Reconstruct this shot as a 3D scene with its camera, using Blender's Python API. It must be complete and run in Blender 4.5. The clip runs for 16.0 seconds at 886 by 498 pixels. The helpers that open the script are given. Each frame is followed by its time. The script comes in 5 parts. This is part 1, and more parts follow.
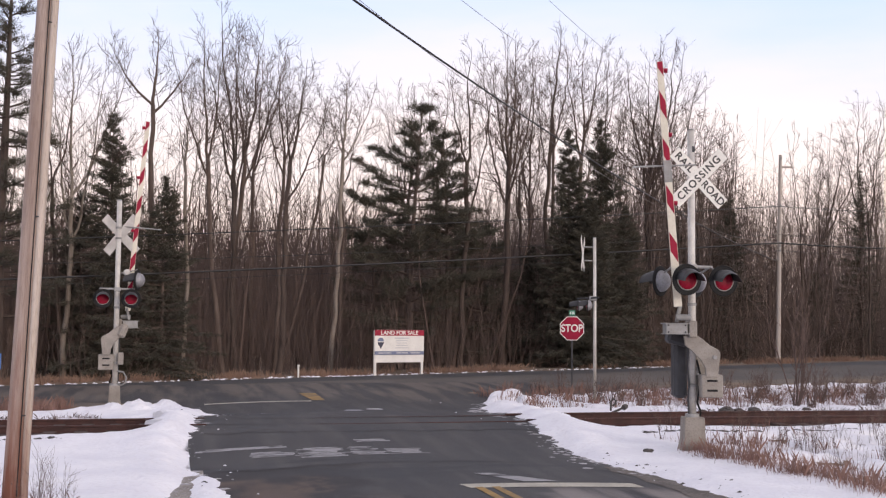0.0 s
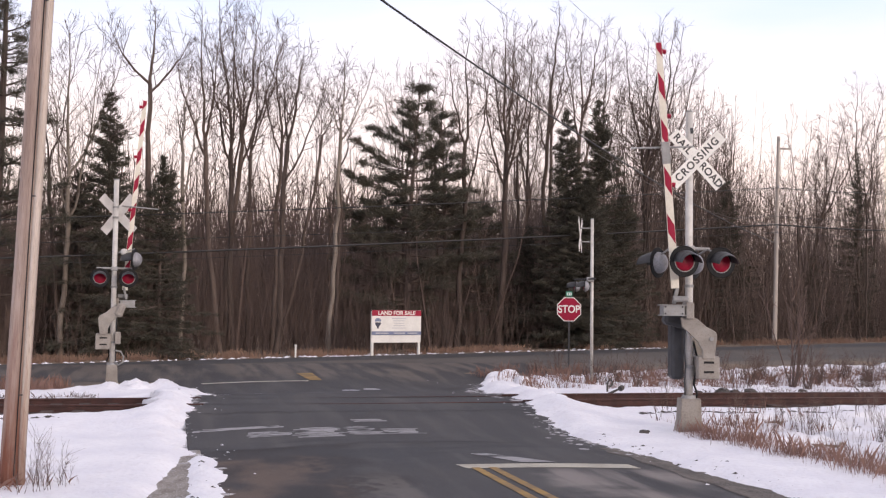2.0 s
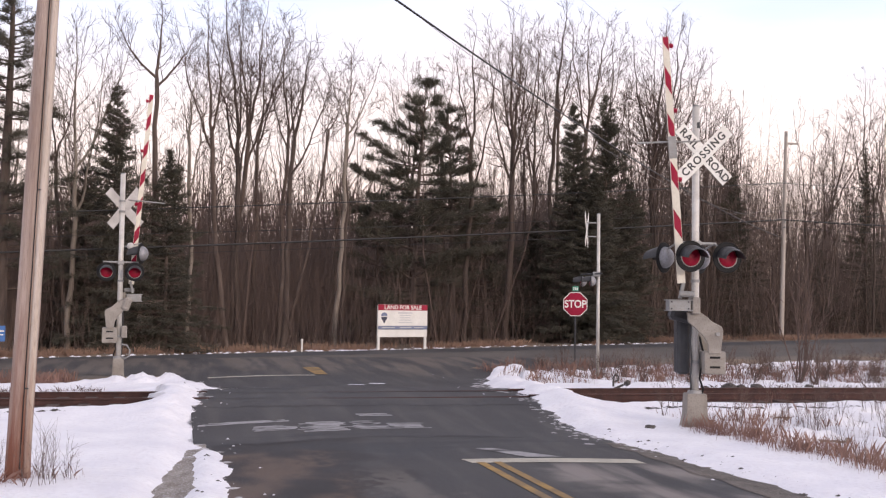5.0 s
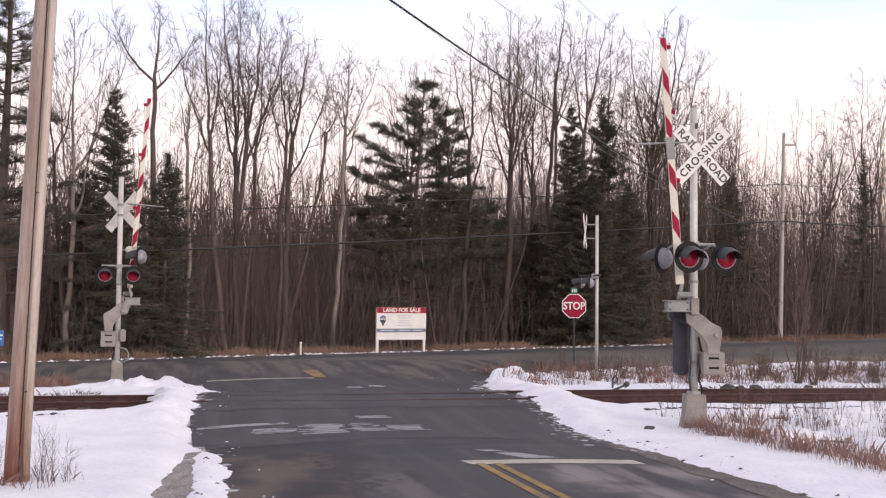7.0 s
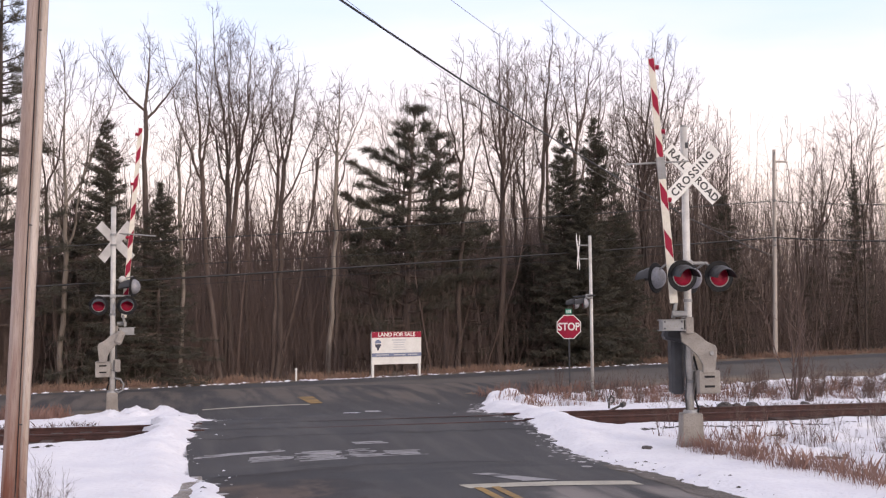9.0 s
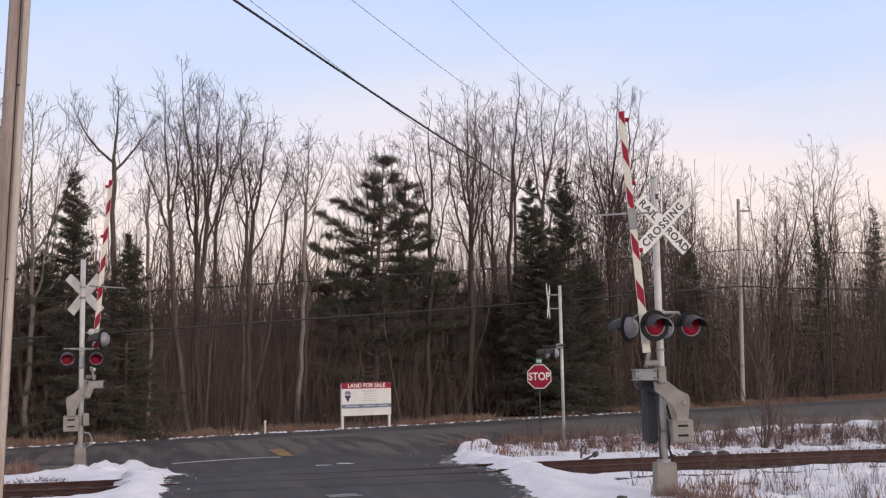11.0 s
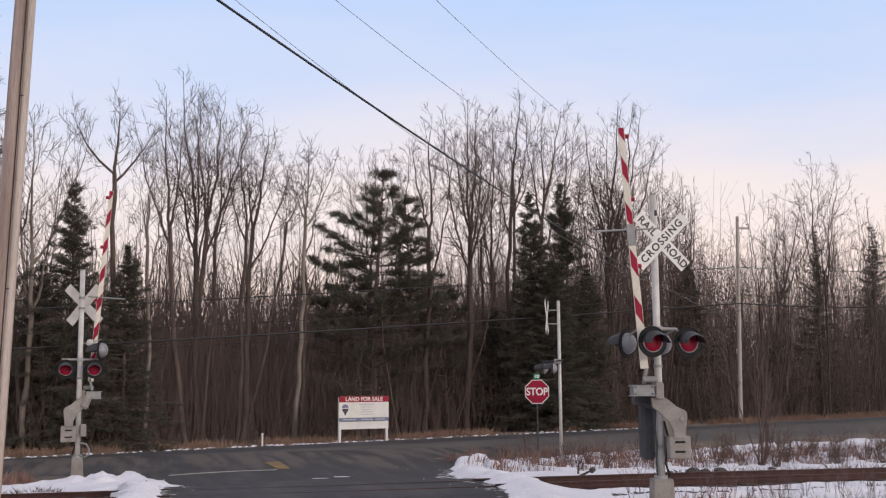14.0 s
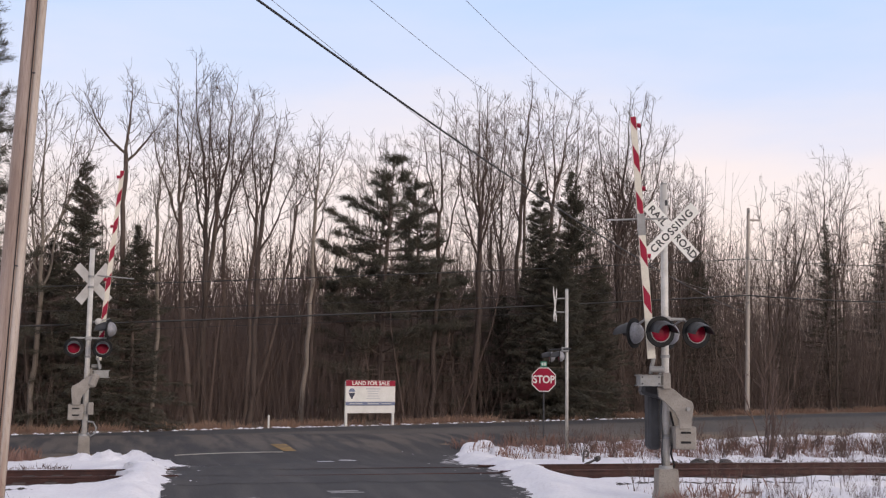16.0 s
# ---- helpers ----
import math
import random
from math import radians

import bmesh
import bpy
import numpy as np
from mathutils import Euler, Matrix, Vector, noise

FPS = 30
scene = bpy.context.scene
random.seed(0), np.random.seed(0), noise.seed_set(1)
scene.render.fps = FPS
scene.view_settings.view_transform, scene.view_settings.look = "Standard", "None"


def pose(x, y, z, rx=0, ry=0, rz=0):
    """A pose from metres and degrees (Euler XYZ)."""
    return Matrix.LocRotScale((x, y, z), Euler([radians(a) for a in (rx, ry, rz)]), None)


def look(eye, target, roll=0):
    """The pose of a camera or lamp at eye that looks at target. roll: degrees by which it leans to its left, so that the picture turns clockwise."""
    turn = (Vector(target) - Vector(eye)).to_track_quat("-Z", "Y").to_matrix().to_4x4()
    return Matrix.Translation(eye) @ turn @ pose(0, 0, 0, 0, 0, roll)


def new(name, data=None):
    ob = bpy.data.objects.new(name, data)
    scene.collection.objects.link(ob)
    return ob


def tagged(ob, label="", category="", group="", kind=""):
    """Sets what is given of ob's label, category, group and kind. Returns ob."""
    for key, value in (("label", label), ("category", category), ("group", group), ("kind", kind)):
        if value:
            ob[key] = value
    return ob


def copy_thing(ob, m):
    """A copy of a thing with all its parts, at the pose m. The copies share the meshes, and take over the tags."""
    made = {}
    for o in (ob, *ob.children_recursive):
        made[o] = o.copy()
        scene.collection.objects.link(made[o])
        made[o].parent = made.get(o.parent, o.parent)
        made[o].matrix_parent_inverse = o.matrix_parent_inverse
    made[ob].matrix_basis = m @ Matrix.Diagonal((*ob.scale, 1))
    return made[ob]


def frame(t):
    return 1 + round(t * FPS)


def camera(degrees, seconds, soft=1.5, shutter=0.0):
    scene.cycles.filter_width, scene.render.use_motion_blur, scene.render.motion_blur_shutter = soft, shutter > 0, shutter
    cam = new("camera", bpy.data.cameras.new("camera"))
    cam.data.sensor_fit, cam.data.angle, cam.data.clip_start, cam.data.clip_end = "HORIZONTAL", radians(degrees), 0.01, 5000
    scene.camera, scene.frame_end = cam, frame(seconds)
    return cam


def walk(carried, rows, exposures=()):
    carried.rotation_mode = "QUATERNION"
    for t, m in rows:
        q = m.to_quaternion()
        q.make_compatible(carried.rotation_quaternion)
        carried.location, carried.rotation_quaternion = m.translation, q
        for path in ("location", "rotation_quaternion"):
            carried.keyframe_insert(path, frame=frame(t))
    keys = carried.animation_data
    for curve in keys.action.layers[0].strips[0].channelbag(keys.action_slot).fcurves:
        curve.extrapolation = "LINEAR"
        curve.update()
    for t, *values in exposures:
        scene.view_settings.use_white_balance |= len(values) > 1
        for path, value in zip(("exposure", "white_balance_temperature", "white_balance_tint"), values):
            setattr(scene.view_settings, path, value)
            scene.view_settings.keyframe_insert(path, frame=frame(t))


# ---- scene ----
cam = camera(42.0, 16.0, soft=1.25)
PATH = [
    (0.0, pose(-0.006, -0.020, 1.999, 93.90, -0.48, -0.17)),
    (0.5, pose(-0.004, -0.018, 2.013, 93.79, -0.76, -0.18)),
    (1.0, pose(-0.008, -0.009, 2.000, 93.56, -0.55, 0.05)),
    (1.5, pose(-0.005, -0.004, 2.012, 93.17, -1.21, -0.07)),
    (2.0, pose(-0.007, -0.008, 2.009, 92.92, -0.69, -0.31)),
    (2.5, pose(-0.004, -0.001, 2.007, 92.85, -0.76, -0.09)),
    (3.0, pose(0.001, 0.004, 2.004, 92.72, -0.94, 0.00)),
    (3.5, pose(0.000, 0.000, 2.000, 92.60, -0.95, 0.00)),
    (4.0, pose(0.013, 0.010, 2.008, 92.50, -0.92, 0.05)),
    (6.5, pose(0.007, 0.006, 2.005, 92.92, -0.61, -0.07)),
    (7.0, pose(0.010, 0.007, 1.988, 92.80, -0.56, -0.04)),
    (7.5, pose(0.019, 0.004, 1.998, 92.45, -0.58, -0.18)),
    (8.0, pose(0.018, 0.000, 1.989, 92.42, -0.34, -0.11)),
    (8.5, pose(0.017, 0.004, 2.002, 92.79, 0.42, -0.09)),
    (9.0, pose(0.009, -0.013, 2.000, 93.94, 0.60, -0.30)),
    (9.5, pose(-0.061, -0.022, 2.017, 94.99, 0.38, -1.07)),
    (10.0, pose(-0.130, -0.060, 2.030, 95.47, 0.57, -2.02)),
    (12.5, pose(-0.123, -0.136, 2.003, 97.44, 1.55, -1.55)),
    (13.0, pose(-0.124, -0.154, 2.010, 97.49, 1.55, -1.59)),
    (13.5, pose(-0.142, -0.161, 2.003, 97.47, 0.80, -1.94)),
    (14.0, pose(-0.134, -0.161, 2.010, 97.09, 0.48, -2.08)),
    (14.5, pose(-0.161, -0.156, 2.004, 96.78, 0.27, -2.19)),
    (15.0, pose(-0.154, -0.149, 2.008, 96.57, -0.03, -2.12)),
    (15.5, pose(-0.127, -0.138, 2.006, 96.46, -0.06, -1.81)),
    (16.0, pose(-0.122, -0.137, 2.007, 96.40, -0.69, -1.73)),
]
walk(cam, PATH, exposures=[(0.0, 0.58, 6600, 11), (2.0, 0.70, 6650, 12), (8.6, 0.74, 6650, 12), (9.6, 0.56, 6550, 10), (12.4, 0.26, 6500, 9), (14.5, 0.30, 6550, 9), (16.0, 0.36, 6550, 9)])

# ---- sky and sun ----
world = bpy.data.worlds.new("dusk_sky")
scene.world = world
world.use_nodes = True


def build_sky():
    nt = world.node_tree
    nt.nodes.clear()
    N, L = nt.nodes.new, nt.links.new
    out, bg = N("ShaderNodeOutputWorld"), N("ShaderNodeBackground")
    sky = N("ShaderNodeTexSky")
    sky.sky_type, sky.sun_disc = "NISHITA", False
    sky.sun_elevation, sky.sun_rotation = radians(9), radians(118)
    sky.air_density, sky.dust_density = 1.3, 1.5
    dim = N("ShaderNodeVectorMath")
    dim.operation = "SCALE"
    dim.inputs["Scale"].default_value = 0.10
    L(sky.outputs[0], dim.inputs[0])
    co = N("ShaderNodeTexCoord")
    sep = N("ShaderNodeSeparateXYZ")
    L(co.outputs["Generated"], sep.inputs[0])
    ramp = N("ShaderNodeValToRGB")
    e = ramp.color_ramp.elements
    e[0].position, e[0].color = 0.0, (1.0, 0.80, 0.74, 1)
    e[1].position, e[1].color = 1.0, (0.66, 0.60, 0.63, 1)
    for p, c in ((0.07, (1.0, 0.81, 0.75)), (0.16, (0.90, 0.79, 0.80)), (0.25, (0.64, 0.70, 0.91)), (0.33, (0.49, 0.64, 0.95)), (0.48, (0.64, 0.63, 0.74))):
        q = e.new(p)
        q.color = (*c, 1)
    # thin cloud streaks lie along the horizon
    st = N("ShaderNodeMapping")
    st.inputs["Scale"].default_value = (1.6, 1.6, 7.0)
    L(co.outputs["Generated"], st.inputs[0])
    no = N("ShaderNodeTexNoise")
    no.inputs["Scale"].default_value, no.inputs["Detail"].default_value, no.inputs["Roughness"].default_value = 1.7, 5, 0.55
    L(st.outputs[0], no.inputs["Vector"])
    wob = N("ShaderNodeMath")
    wob.operation = "MULTIPLY_ADD"
    wob.inputs[1].default_value, wob.inputs[2].default_value = 0.16, -0.08
    L(no.outputs["Fac"], wob.inputs[0])
    add = N("ShaderNodeMath")
    add.operation = "ADD"
    L(sep.outputs["Z"], add.inputs[0])
    L(wob.outputs[0], add.inputs[1])
    L(add.outputs[0], ramp.inputs[0])
    mix = N("ShaderNodeMix")
    mix.data_type = "RGBA"
    mix.inputs["Factor"].default_value = 0.88
    L(dim.outputs[0], mix.inputs[6])
    L(ramp.outputs[0], mix.inputs[7])
    L(mix.outputs[2], bg.inputs["Color"])
    bg.inputs["Strength"].default_value = 0.95
    L(bg.outputs[0], out.inputs[0])


build_sky()
sun_data = bpy.data.lights.new("low_sun", "SUN")
sun_data.energy, sun_data.angle, sun_data.color = 0.95, radians(14), (1.0, 0.86, 0.74)
sun = new("low_sun", sun_data)
sun.matrix_world = look((30, -16, 9), (0, 20, 0))


# ---- materials ----
def mat(name, a, b, scale=4.0, rough=0.8, metal=0.0, bump=0.3, fine=40.0, c=None, cut=(0.35, 0.65), stretch=(1, 1, 1), per_piece=0.0, dist=0.02, spec=0.5):
    """Two scales of noise between colours a and b, fine speckle towards c, and relief."""
    m = bpy.data.materials.new(name)
    m.use_nodes = True
    nt = m.node_tree
    N, L = nt.nodes.new, nt.links.new
    bs = nt.nodes["Principled BSDF"]
    co, mp = N("ShaderNodeTexCoord"), N("ShaderNodeMapping")
    mp.inputs["Scale"].default_value = stretch
    L(co.outputs["Object"], mp.inputs[0])
    n1, n2 = N("ShaderNodeTexNoise"), N("ShaderNodeTexNoise")
    n1.inputs["Scale"].default_value, n1.inputs["Detail"].default_value = scale, 6
    n2.inputs["Scale"].default_value, n2.inputs["Detail"].default_value = fine, 4
    L(mp.outputs[0], n1.inputs["Vector"])
    L(mp.outputs[0], n2.inputs["Vector"])
    r1 = N("ShaderNodeMapRange")
    r1.inputs["From Min"].default_value, r1.inputs["From Max"].default_value = cut
    L(n1.outputs["Fac"], r1.inputs["Value"])
    mx = N("ShaderNodeMix")
    mx.data_type = "RGBA"
    mx.inputs[6].default_value, mx.inputs[7].default_value = (*a, 1), (*b, 1)
    L(r1.outputs["Result"], mx.inputs["Factor"])
    col = mx.outputs[2]
    r2 = N("ShaderNodeMapRange")
    r2.inputs["From Min"].default_value, r2.inputs["From Max"].default_value = 0.5, 0.75
    r2.inputs["To Max"].default_value = 0.6
    L(n2.outputs["Fac"], r2.inputs["Value"])
    m2 = N("ShaderNodeMix")
    m2.data_type = "RGBA"
    m2.inputs[7].default_value = (*(c or [0.6 * v for v in a]), 1)
    L(r2.outputs["Result"], m2.inputs["Factor"])
    L(col, m2.inputs[6])
    col = m2.outputs[2]
    if per_piece:
        info, hs, mr = N("ShaderNodeObjectInfo"), N("ShaderNodeHueSaturation"), N("ShaderNodeMapRange")
        mr.inputs["To Min"].default_value, mr.inputs["To Max"].default_value = 1 - per_piece, 1 + per_piece
        L(info.outputs["Random"], mr.inputs["Value"])
        L(mr.outputs["Result"], hs.inputs["Value"])
        L(col, hs.inputs["Color"])
        col = hs.outputs["Color"]
    L(col, bs.inputs["Base Color"])
    rr = N("ShaderNodeMapRange")
    rr.inputs["To Min"].default_value, rr.inputs["To Max"].default_value = max(0.03, rough - 0.12), min(1, rough + 0.1)
    L(n1.outputs["Fac"], rr.inputs["Value"])
    L(rr.outputs["Result"], bs.inputs["Roughness"])
    bs.inputs["Metallic"].default_value = metal
    bs.inputs["Specular IOR Level"].default_value = spec
    if bump:
        bp = N("ShaderNodeBump")
        bp.inputs["Strength"].default_value, bp.inputs["Distance"].default_value = bump, dist
        ad = N("ShaderNodeMath")
        ad.operation = "ADD"
        L(n1.outputs["Fac"], ad.inputs[0])
        L(n2.outputs["Fac"], ad.inputs[1])
        L(ad.outputs[0], bp.inputs["Height"])
        L(bp.outputs[0], bs.inputs["Normal"])
    return m


def asphalt_material():
    """Asphalt of the near road, in the road's own axes: x across, y along from the crossing."""
    m = mat("asphalt", (0.028, 0.026, 0.029), (0.050, 0.047, 0.049), 0.55, 0.72, bump=0.35, fine=60, c=(0.10, 0.097, 0.098), dist=0.01, spec=0.35)
    nt = m.node_tree
    N, L = nt.nodes.new, nt.links.new
    bs = nt.nodes["Principled BSDF"]
    base = bs.inputs["Base Color"].links[0].from_socket
    co, mp, sep = N("ShaderNodeTexCoord"), N("ShaderNodeMapping"), N("ShaderNodeSeparateXYZ")
    mp.vector_type = "TEXTURE"
    mp.inputs["Location"].default_value = (-1.47, 23.0, 0)
    mp.inputs["Rotation"].default_value = (0, 0, math.atan2(0.2255, 0.9742))
    L(co.outputs["Object"], mp.inputs[0])
    L(mp.outputs[0], sep.inputs[0])

    def field(scale, stretch, detail=6):
        st, no = N("ShaderNodeMapping"), N("ShaderNodeTexNoise")
        st.inputs["Scale"].default_value = stretch
        no.inputs["Scale"].default_value, no.inputs["Detail"].default_value = scale, detail
        L(mp.outputs[0], st.inputs[0])
        L(st.outputs[0], no.inputs["Vector"])
        return no.outputs["Fac"]

    def calc(op, a, b):
        n = N("ShaderNodeMath")
        n.operation = op
        for i, v in enumerate((a, b)):
            if isinstance(v, (int, float)):
                n.inputs[i].default_value = v
            else:
                L(v, n.inputs[i])
        return n.outputs[0]

    def step(v, lo, hi):
        n = N("ShaderNodeMapRange")
        n.interpolation_type = "SMOOTHSTEP"
        n.inputs["From Min"].default_value, n.inputs["From Max"].default_value = lo, hi
        L(v, n.inputs["Value"])
        return n.outputs["Result"]

    def blend(col, mask, colour):
        n = N("ShaderNodeMix")
        n.data_type = "RGBA"
        L(mask, n.inputs["Factor"])
        L(col, n.inputs[6])
        n.inputs[7].default_value = (*colour, 1)
        return n.outputs[2]

    x, y = sep.outputs["X"], sep.outputs["Y"]
    big, streak, grit = field(0.8, (1, 1, 1)), field(1.6, (1.4, 0.16, 1)), field(7.0, (1, 0.6, 1))
    wob = calc("MULTIPLY", calc("SUBTRACT", big, 0.5), 4.0)
    xw, yw = calc("ADD", x, wob), calc("ADD", y, wob)
    col = blend(base, calc("MULTIPLY", step(streak, 0.45, 0.68), 0.6), (0.080, 0.074, 0.072))
    # dark older surface in the left lane, ending in a hard seam before the crossing
    xs_, ys_ = calc("ADD", x, calc("MULTIPLY", calc("SUBTRACT", grit, 0.5), 1.6)), calc("ADD", y, calc("MULTIPLY", calc("SUBTRACT", grit, 0.5), 0.25))
    old = calc("MULTIPLY", step(xw, -0.9, -1.6), step(ys_, -5.75, -5.95))
    col = blend(col, calc("MULTIPLY", old, 0.92), (0.022, 0.018, 0.019))
    # brown grit on it beside the snow
    sand = calc("MULTIPLY", calc("MULTIPLY", step(xs_, -1.5, -2.3), step(yw, -6.3, -7.6)), step(field(1.3, (1, 0.5, 1)), 0.38, 0.62))
    col = blend(col, calc("MULTIPLY", sand, 0.9), (0.105, 0.072, 0.055))
    # sand swept into the junction
    swept = calc("MULTIPLY", step(yw, 7.5, 10.5), step(streak, 0.38, 0.6))
    col = blend(col, calc("MULTIPLY", swept, 0.75), (0.13, 0.108, 0.092))
    # salt-bleached wheel path beyond the stop line
    salt = calc("MULTIPLY", calc("MULTIPLY", step(xw, 0.4, 1.3), step(xw, 3.0, 2.2)), step(y, -8.4, -9.2))
    col = blend(col, calc("MULTIPLY", calc("MULTIPLY", salt, step(streak, 0.34, 0.62)), 0.85), (0.225, 0.20, 0.187))
    # a paler scuff in the middle of the left lane
    scuff = calc("MULTIPLY", calc("MULTIPLY", step(xs_, -1.7, -1.3), step(xs_, -0.7, -1.1)), step(y, -8.4, -9.6))
    col = blend(col, calc("MULTIPLY", calc("MULTIPLY", scuff, step(streak, 0.42, 0.6)), 0.6), (0.13, 0.115, 0.105))
    # dark tyre streaks along the lanes and across the repair
    seal = calc("MULTIPLY", calc("MULTIPLY", step(yw, -7.6, -6.8), step(yw, -4.9, -5.6)), step(field(1.0, (0.35, 1.6, 1)), 0.45, 0.6))
    col = blend(col, calc("MULTIPLY", seal, 0.75), (0.027, 0.027, 0.031))
    # damp dark patches
    col = blend(col, calc("MULTIPLY", step(field(0.5, (1, 0.5, 1)), 0.55, 0.68), 0.55), (0.026, 0.025, 0.029))
    L(col, bs.inputs["Base Color"])
    return m


ASPHALT = asphalt_material()
ASPHALT_FAR = mat("worn_asphalt", (0.054, 0.047, 0.044), (0.098, 0.084, 0.075), 0.35, 0.85, bump=0.3, fine=45, c=(0.16, 0.15, 0.14), dist=0.01)
SAND = mat("sandy_grit", (0.095, 0.078, 0.066), (0.15, 0.125, 0.105), 1.2, 0.95, bump=0.5, fine=50, c=(0.2, 0.17, 0.14))
DARK_SEAL = mat("fresh_asphalt", (0.030, 0.029, 0.032), (0.046, 0.044, 0.046), 0.8, 0.75, bump=0.3, fine=60, c=(0.07, 0.07, 0.075), dist=0.01)
SNOW = mat("snow", (0.84, 0.84, 0.88), (0.74, 0.74, 0.80), 1.1, 0.75, bump=0.55, fine=14, c=(0.66, 0.65, 0.70), dist=0.05)
SLUSH = mat("grey_slush", (0.50, 0.49, 0.51), (0.22, 0.21, 0.22), 5.0, 0.7, bump=0.4, fine=24, c=(0.16, 0.15, 0.155), dist=0.02)
EARTH = mat("dead_grass_ground", (0.10, 0.072, 0.052), (0.21, 0.155, 0.11), 0.9, 0.95, bump=0.8, fine=16, c=(0.30, 0.25, 0.2), dist=0.05)
BALLAST = mat("rusty_ballast", (0.040, 0.022, 0.020), (0.070, 0.040, 0.036), 3.0, 0.95, bump=1.0, fine=22, c=(0.13, 0.09, 0.08), dist=0.05)
RAIL = mat("rusted_rail_steel", (0.078, 0.033, 0.029), (0.050, 0.025, 0.023), 6, 0.7, 0.3, 0.3)
TIE = mat("creosoted_tie", (0.042, 0.027, 0.023), (0.072, 0.048, 0.041), 3, 0.9, bump=0.6, per_piece=0.25)
ALU = mat("dull_aluminium", (0.64, 0.62, 0.585), (0.48, 0.46, 0.43), 3, 0.55, 0.15, 0.1, c=(0.32, 0.31, 0.3))
GALV = mat("galvanised_grey", (0.33, 0.33, 0.33), (0.24, 0.24, 0.235), 4, 0.6, 0.25, 0.15, c=(0.2, 0.17, 0.14))
CAST = mat("weathered_grey_casting", (0.31, 0.285, 0.255), (0.22, 0.20, 0.18), 3.5, 0.75, 0.0, 0.25, c=(0.15, 0.11, 0.08))
DARKBOX = mat("dark_grey_metal", (0.060, 0.062, 0.068), (0.038, 0.038, 0.042), 4, 0.6, 0.2, 0.15)
BLACK = mat("flat_black_paint", (0.010, 0.010, 0.011), (0.018, 0.018, 0.019), 5, 0.7, 0, 0.1, c=(0.025, 0.025, 0.025), spec=0.2)
HOOD = mat("dusty_black_hood", (0.018, 0.018, 0.020), (0.034, 0.034, 0.037), 4, 0.55, 0, 0.1, c=(0.05, 0.05, 0.054))
GREYBACK = mat("lamp_back_grey", (0.30, 0.30, 0.32), (0.22, 0.22, 0.235), 5, 0.5, 0.2, 0.15, c=(0.12, 0.12, 0.12))
RED_LENS = mat("red_lens", (0.24, 0.003, 0.022), (0.15, 0.002, 0.014), 9, 0.35, 0, 0.3, c=(0.32, 0.008, 0.03), spec=0.2)
RED = mat("red_sheeting", (0.32, 0.008, 0.038), (0.25, 0.007, 0.032), 3, 0.5, 0, 0.05, c=(0.22, 0.010, 0.022), spec=0.25)
WHITE = mat("white_sheeting", (0.76, 0.75, 0.72), (0.66, 0.65, 0.62), 3, 0.5, 0, 0.05, c=(0.55, 0.53, 0.5))
CREAM = mat("yellowed_white_board", (0.72, 0.68, 0.58), (0.60, 0.56, 0.47), 3, 0.6, 0, 0.08, c=(0.48, 0.43, 0.36))
SIGNBACK = mat("sign_back_aluminium", (0.50, 0.49, 0.48), (0.38, 0.37, 0.36), 4, 0.55, 0.35, 0.05)
LETTER = mat("black_lettering", (0.02, 0.02, 0.022), (0.035, 0.035, 0.04), 8, 0.5, 0, 0)
GREEN = mat("green_sign_paint", (0.03, 0.2, 0.12), (0.04, 0.24, 0.15), 4, 0.5, 0, 0)
BLUE = mat("blue_sign_paint", (0.03, 0.12, 0.36), (0.04, 0.15, 0.42), 4, 0.5, 0, 0)
NAVY = mat("slate_blue_print", (0.13, 0.16, 0.26), (0.16, 0.19, 0.30), 4, 0.5, 0, 0)
DEEP_NAVY = mat("deep_navy_print", (0.022, 0.026, 0.055), (0.032, 0.036, 0.07), 4, 0.5, 0, 0)
GREYPRINT = mat("pale_grey_print", (0.48, 0.48, 0.5), (0.55, 0.55, 0.57), 4, 0.6, 0, 0)
CONCRETE = mat("concrete", (0.29, 0.265, 0.235), (0.19, 0.165, 0.145), 2.5, 0.9, 0, 0.5, c=(0.16, 0.14, 0.12))
POLEWOOD = mat("weathered_pole_wood", (0.46, 0.365, 0.315), (0.30, 0.222, 0.185), 1.6, 0.9, 0, 0.8, fine=20, c=(0.15, 0.09, 0.07), stretch=(7, 7, 0.30))


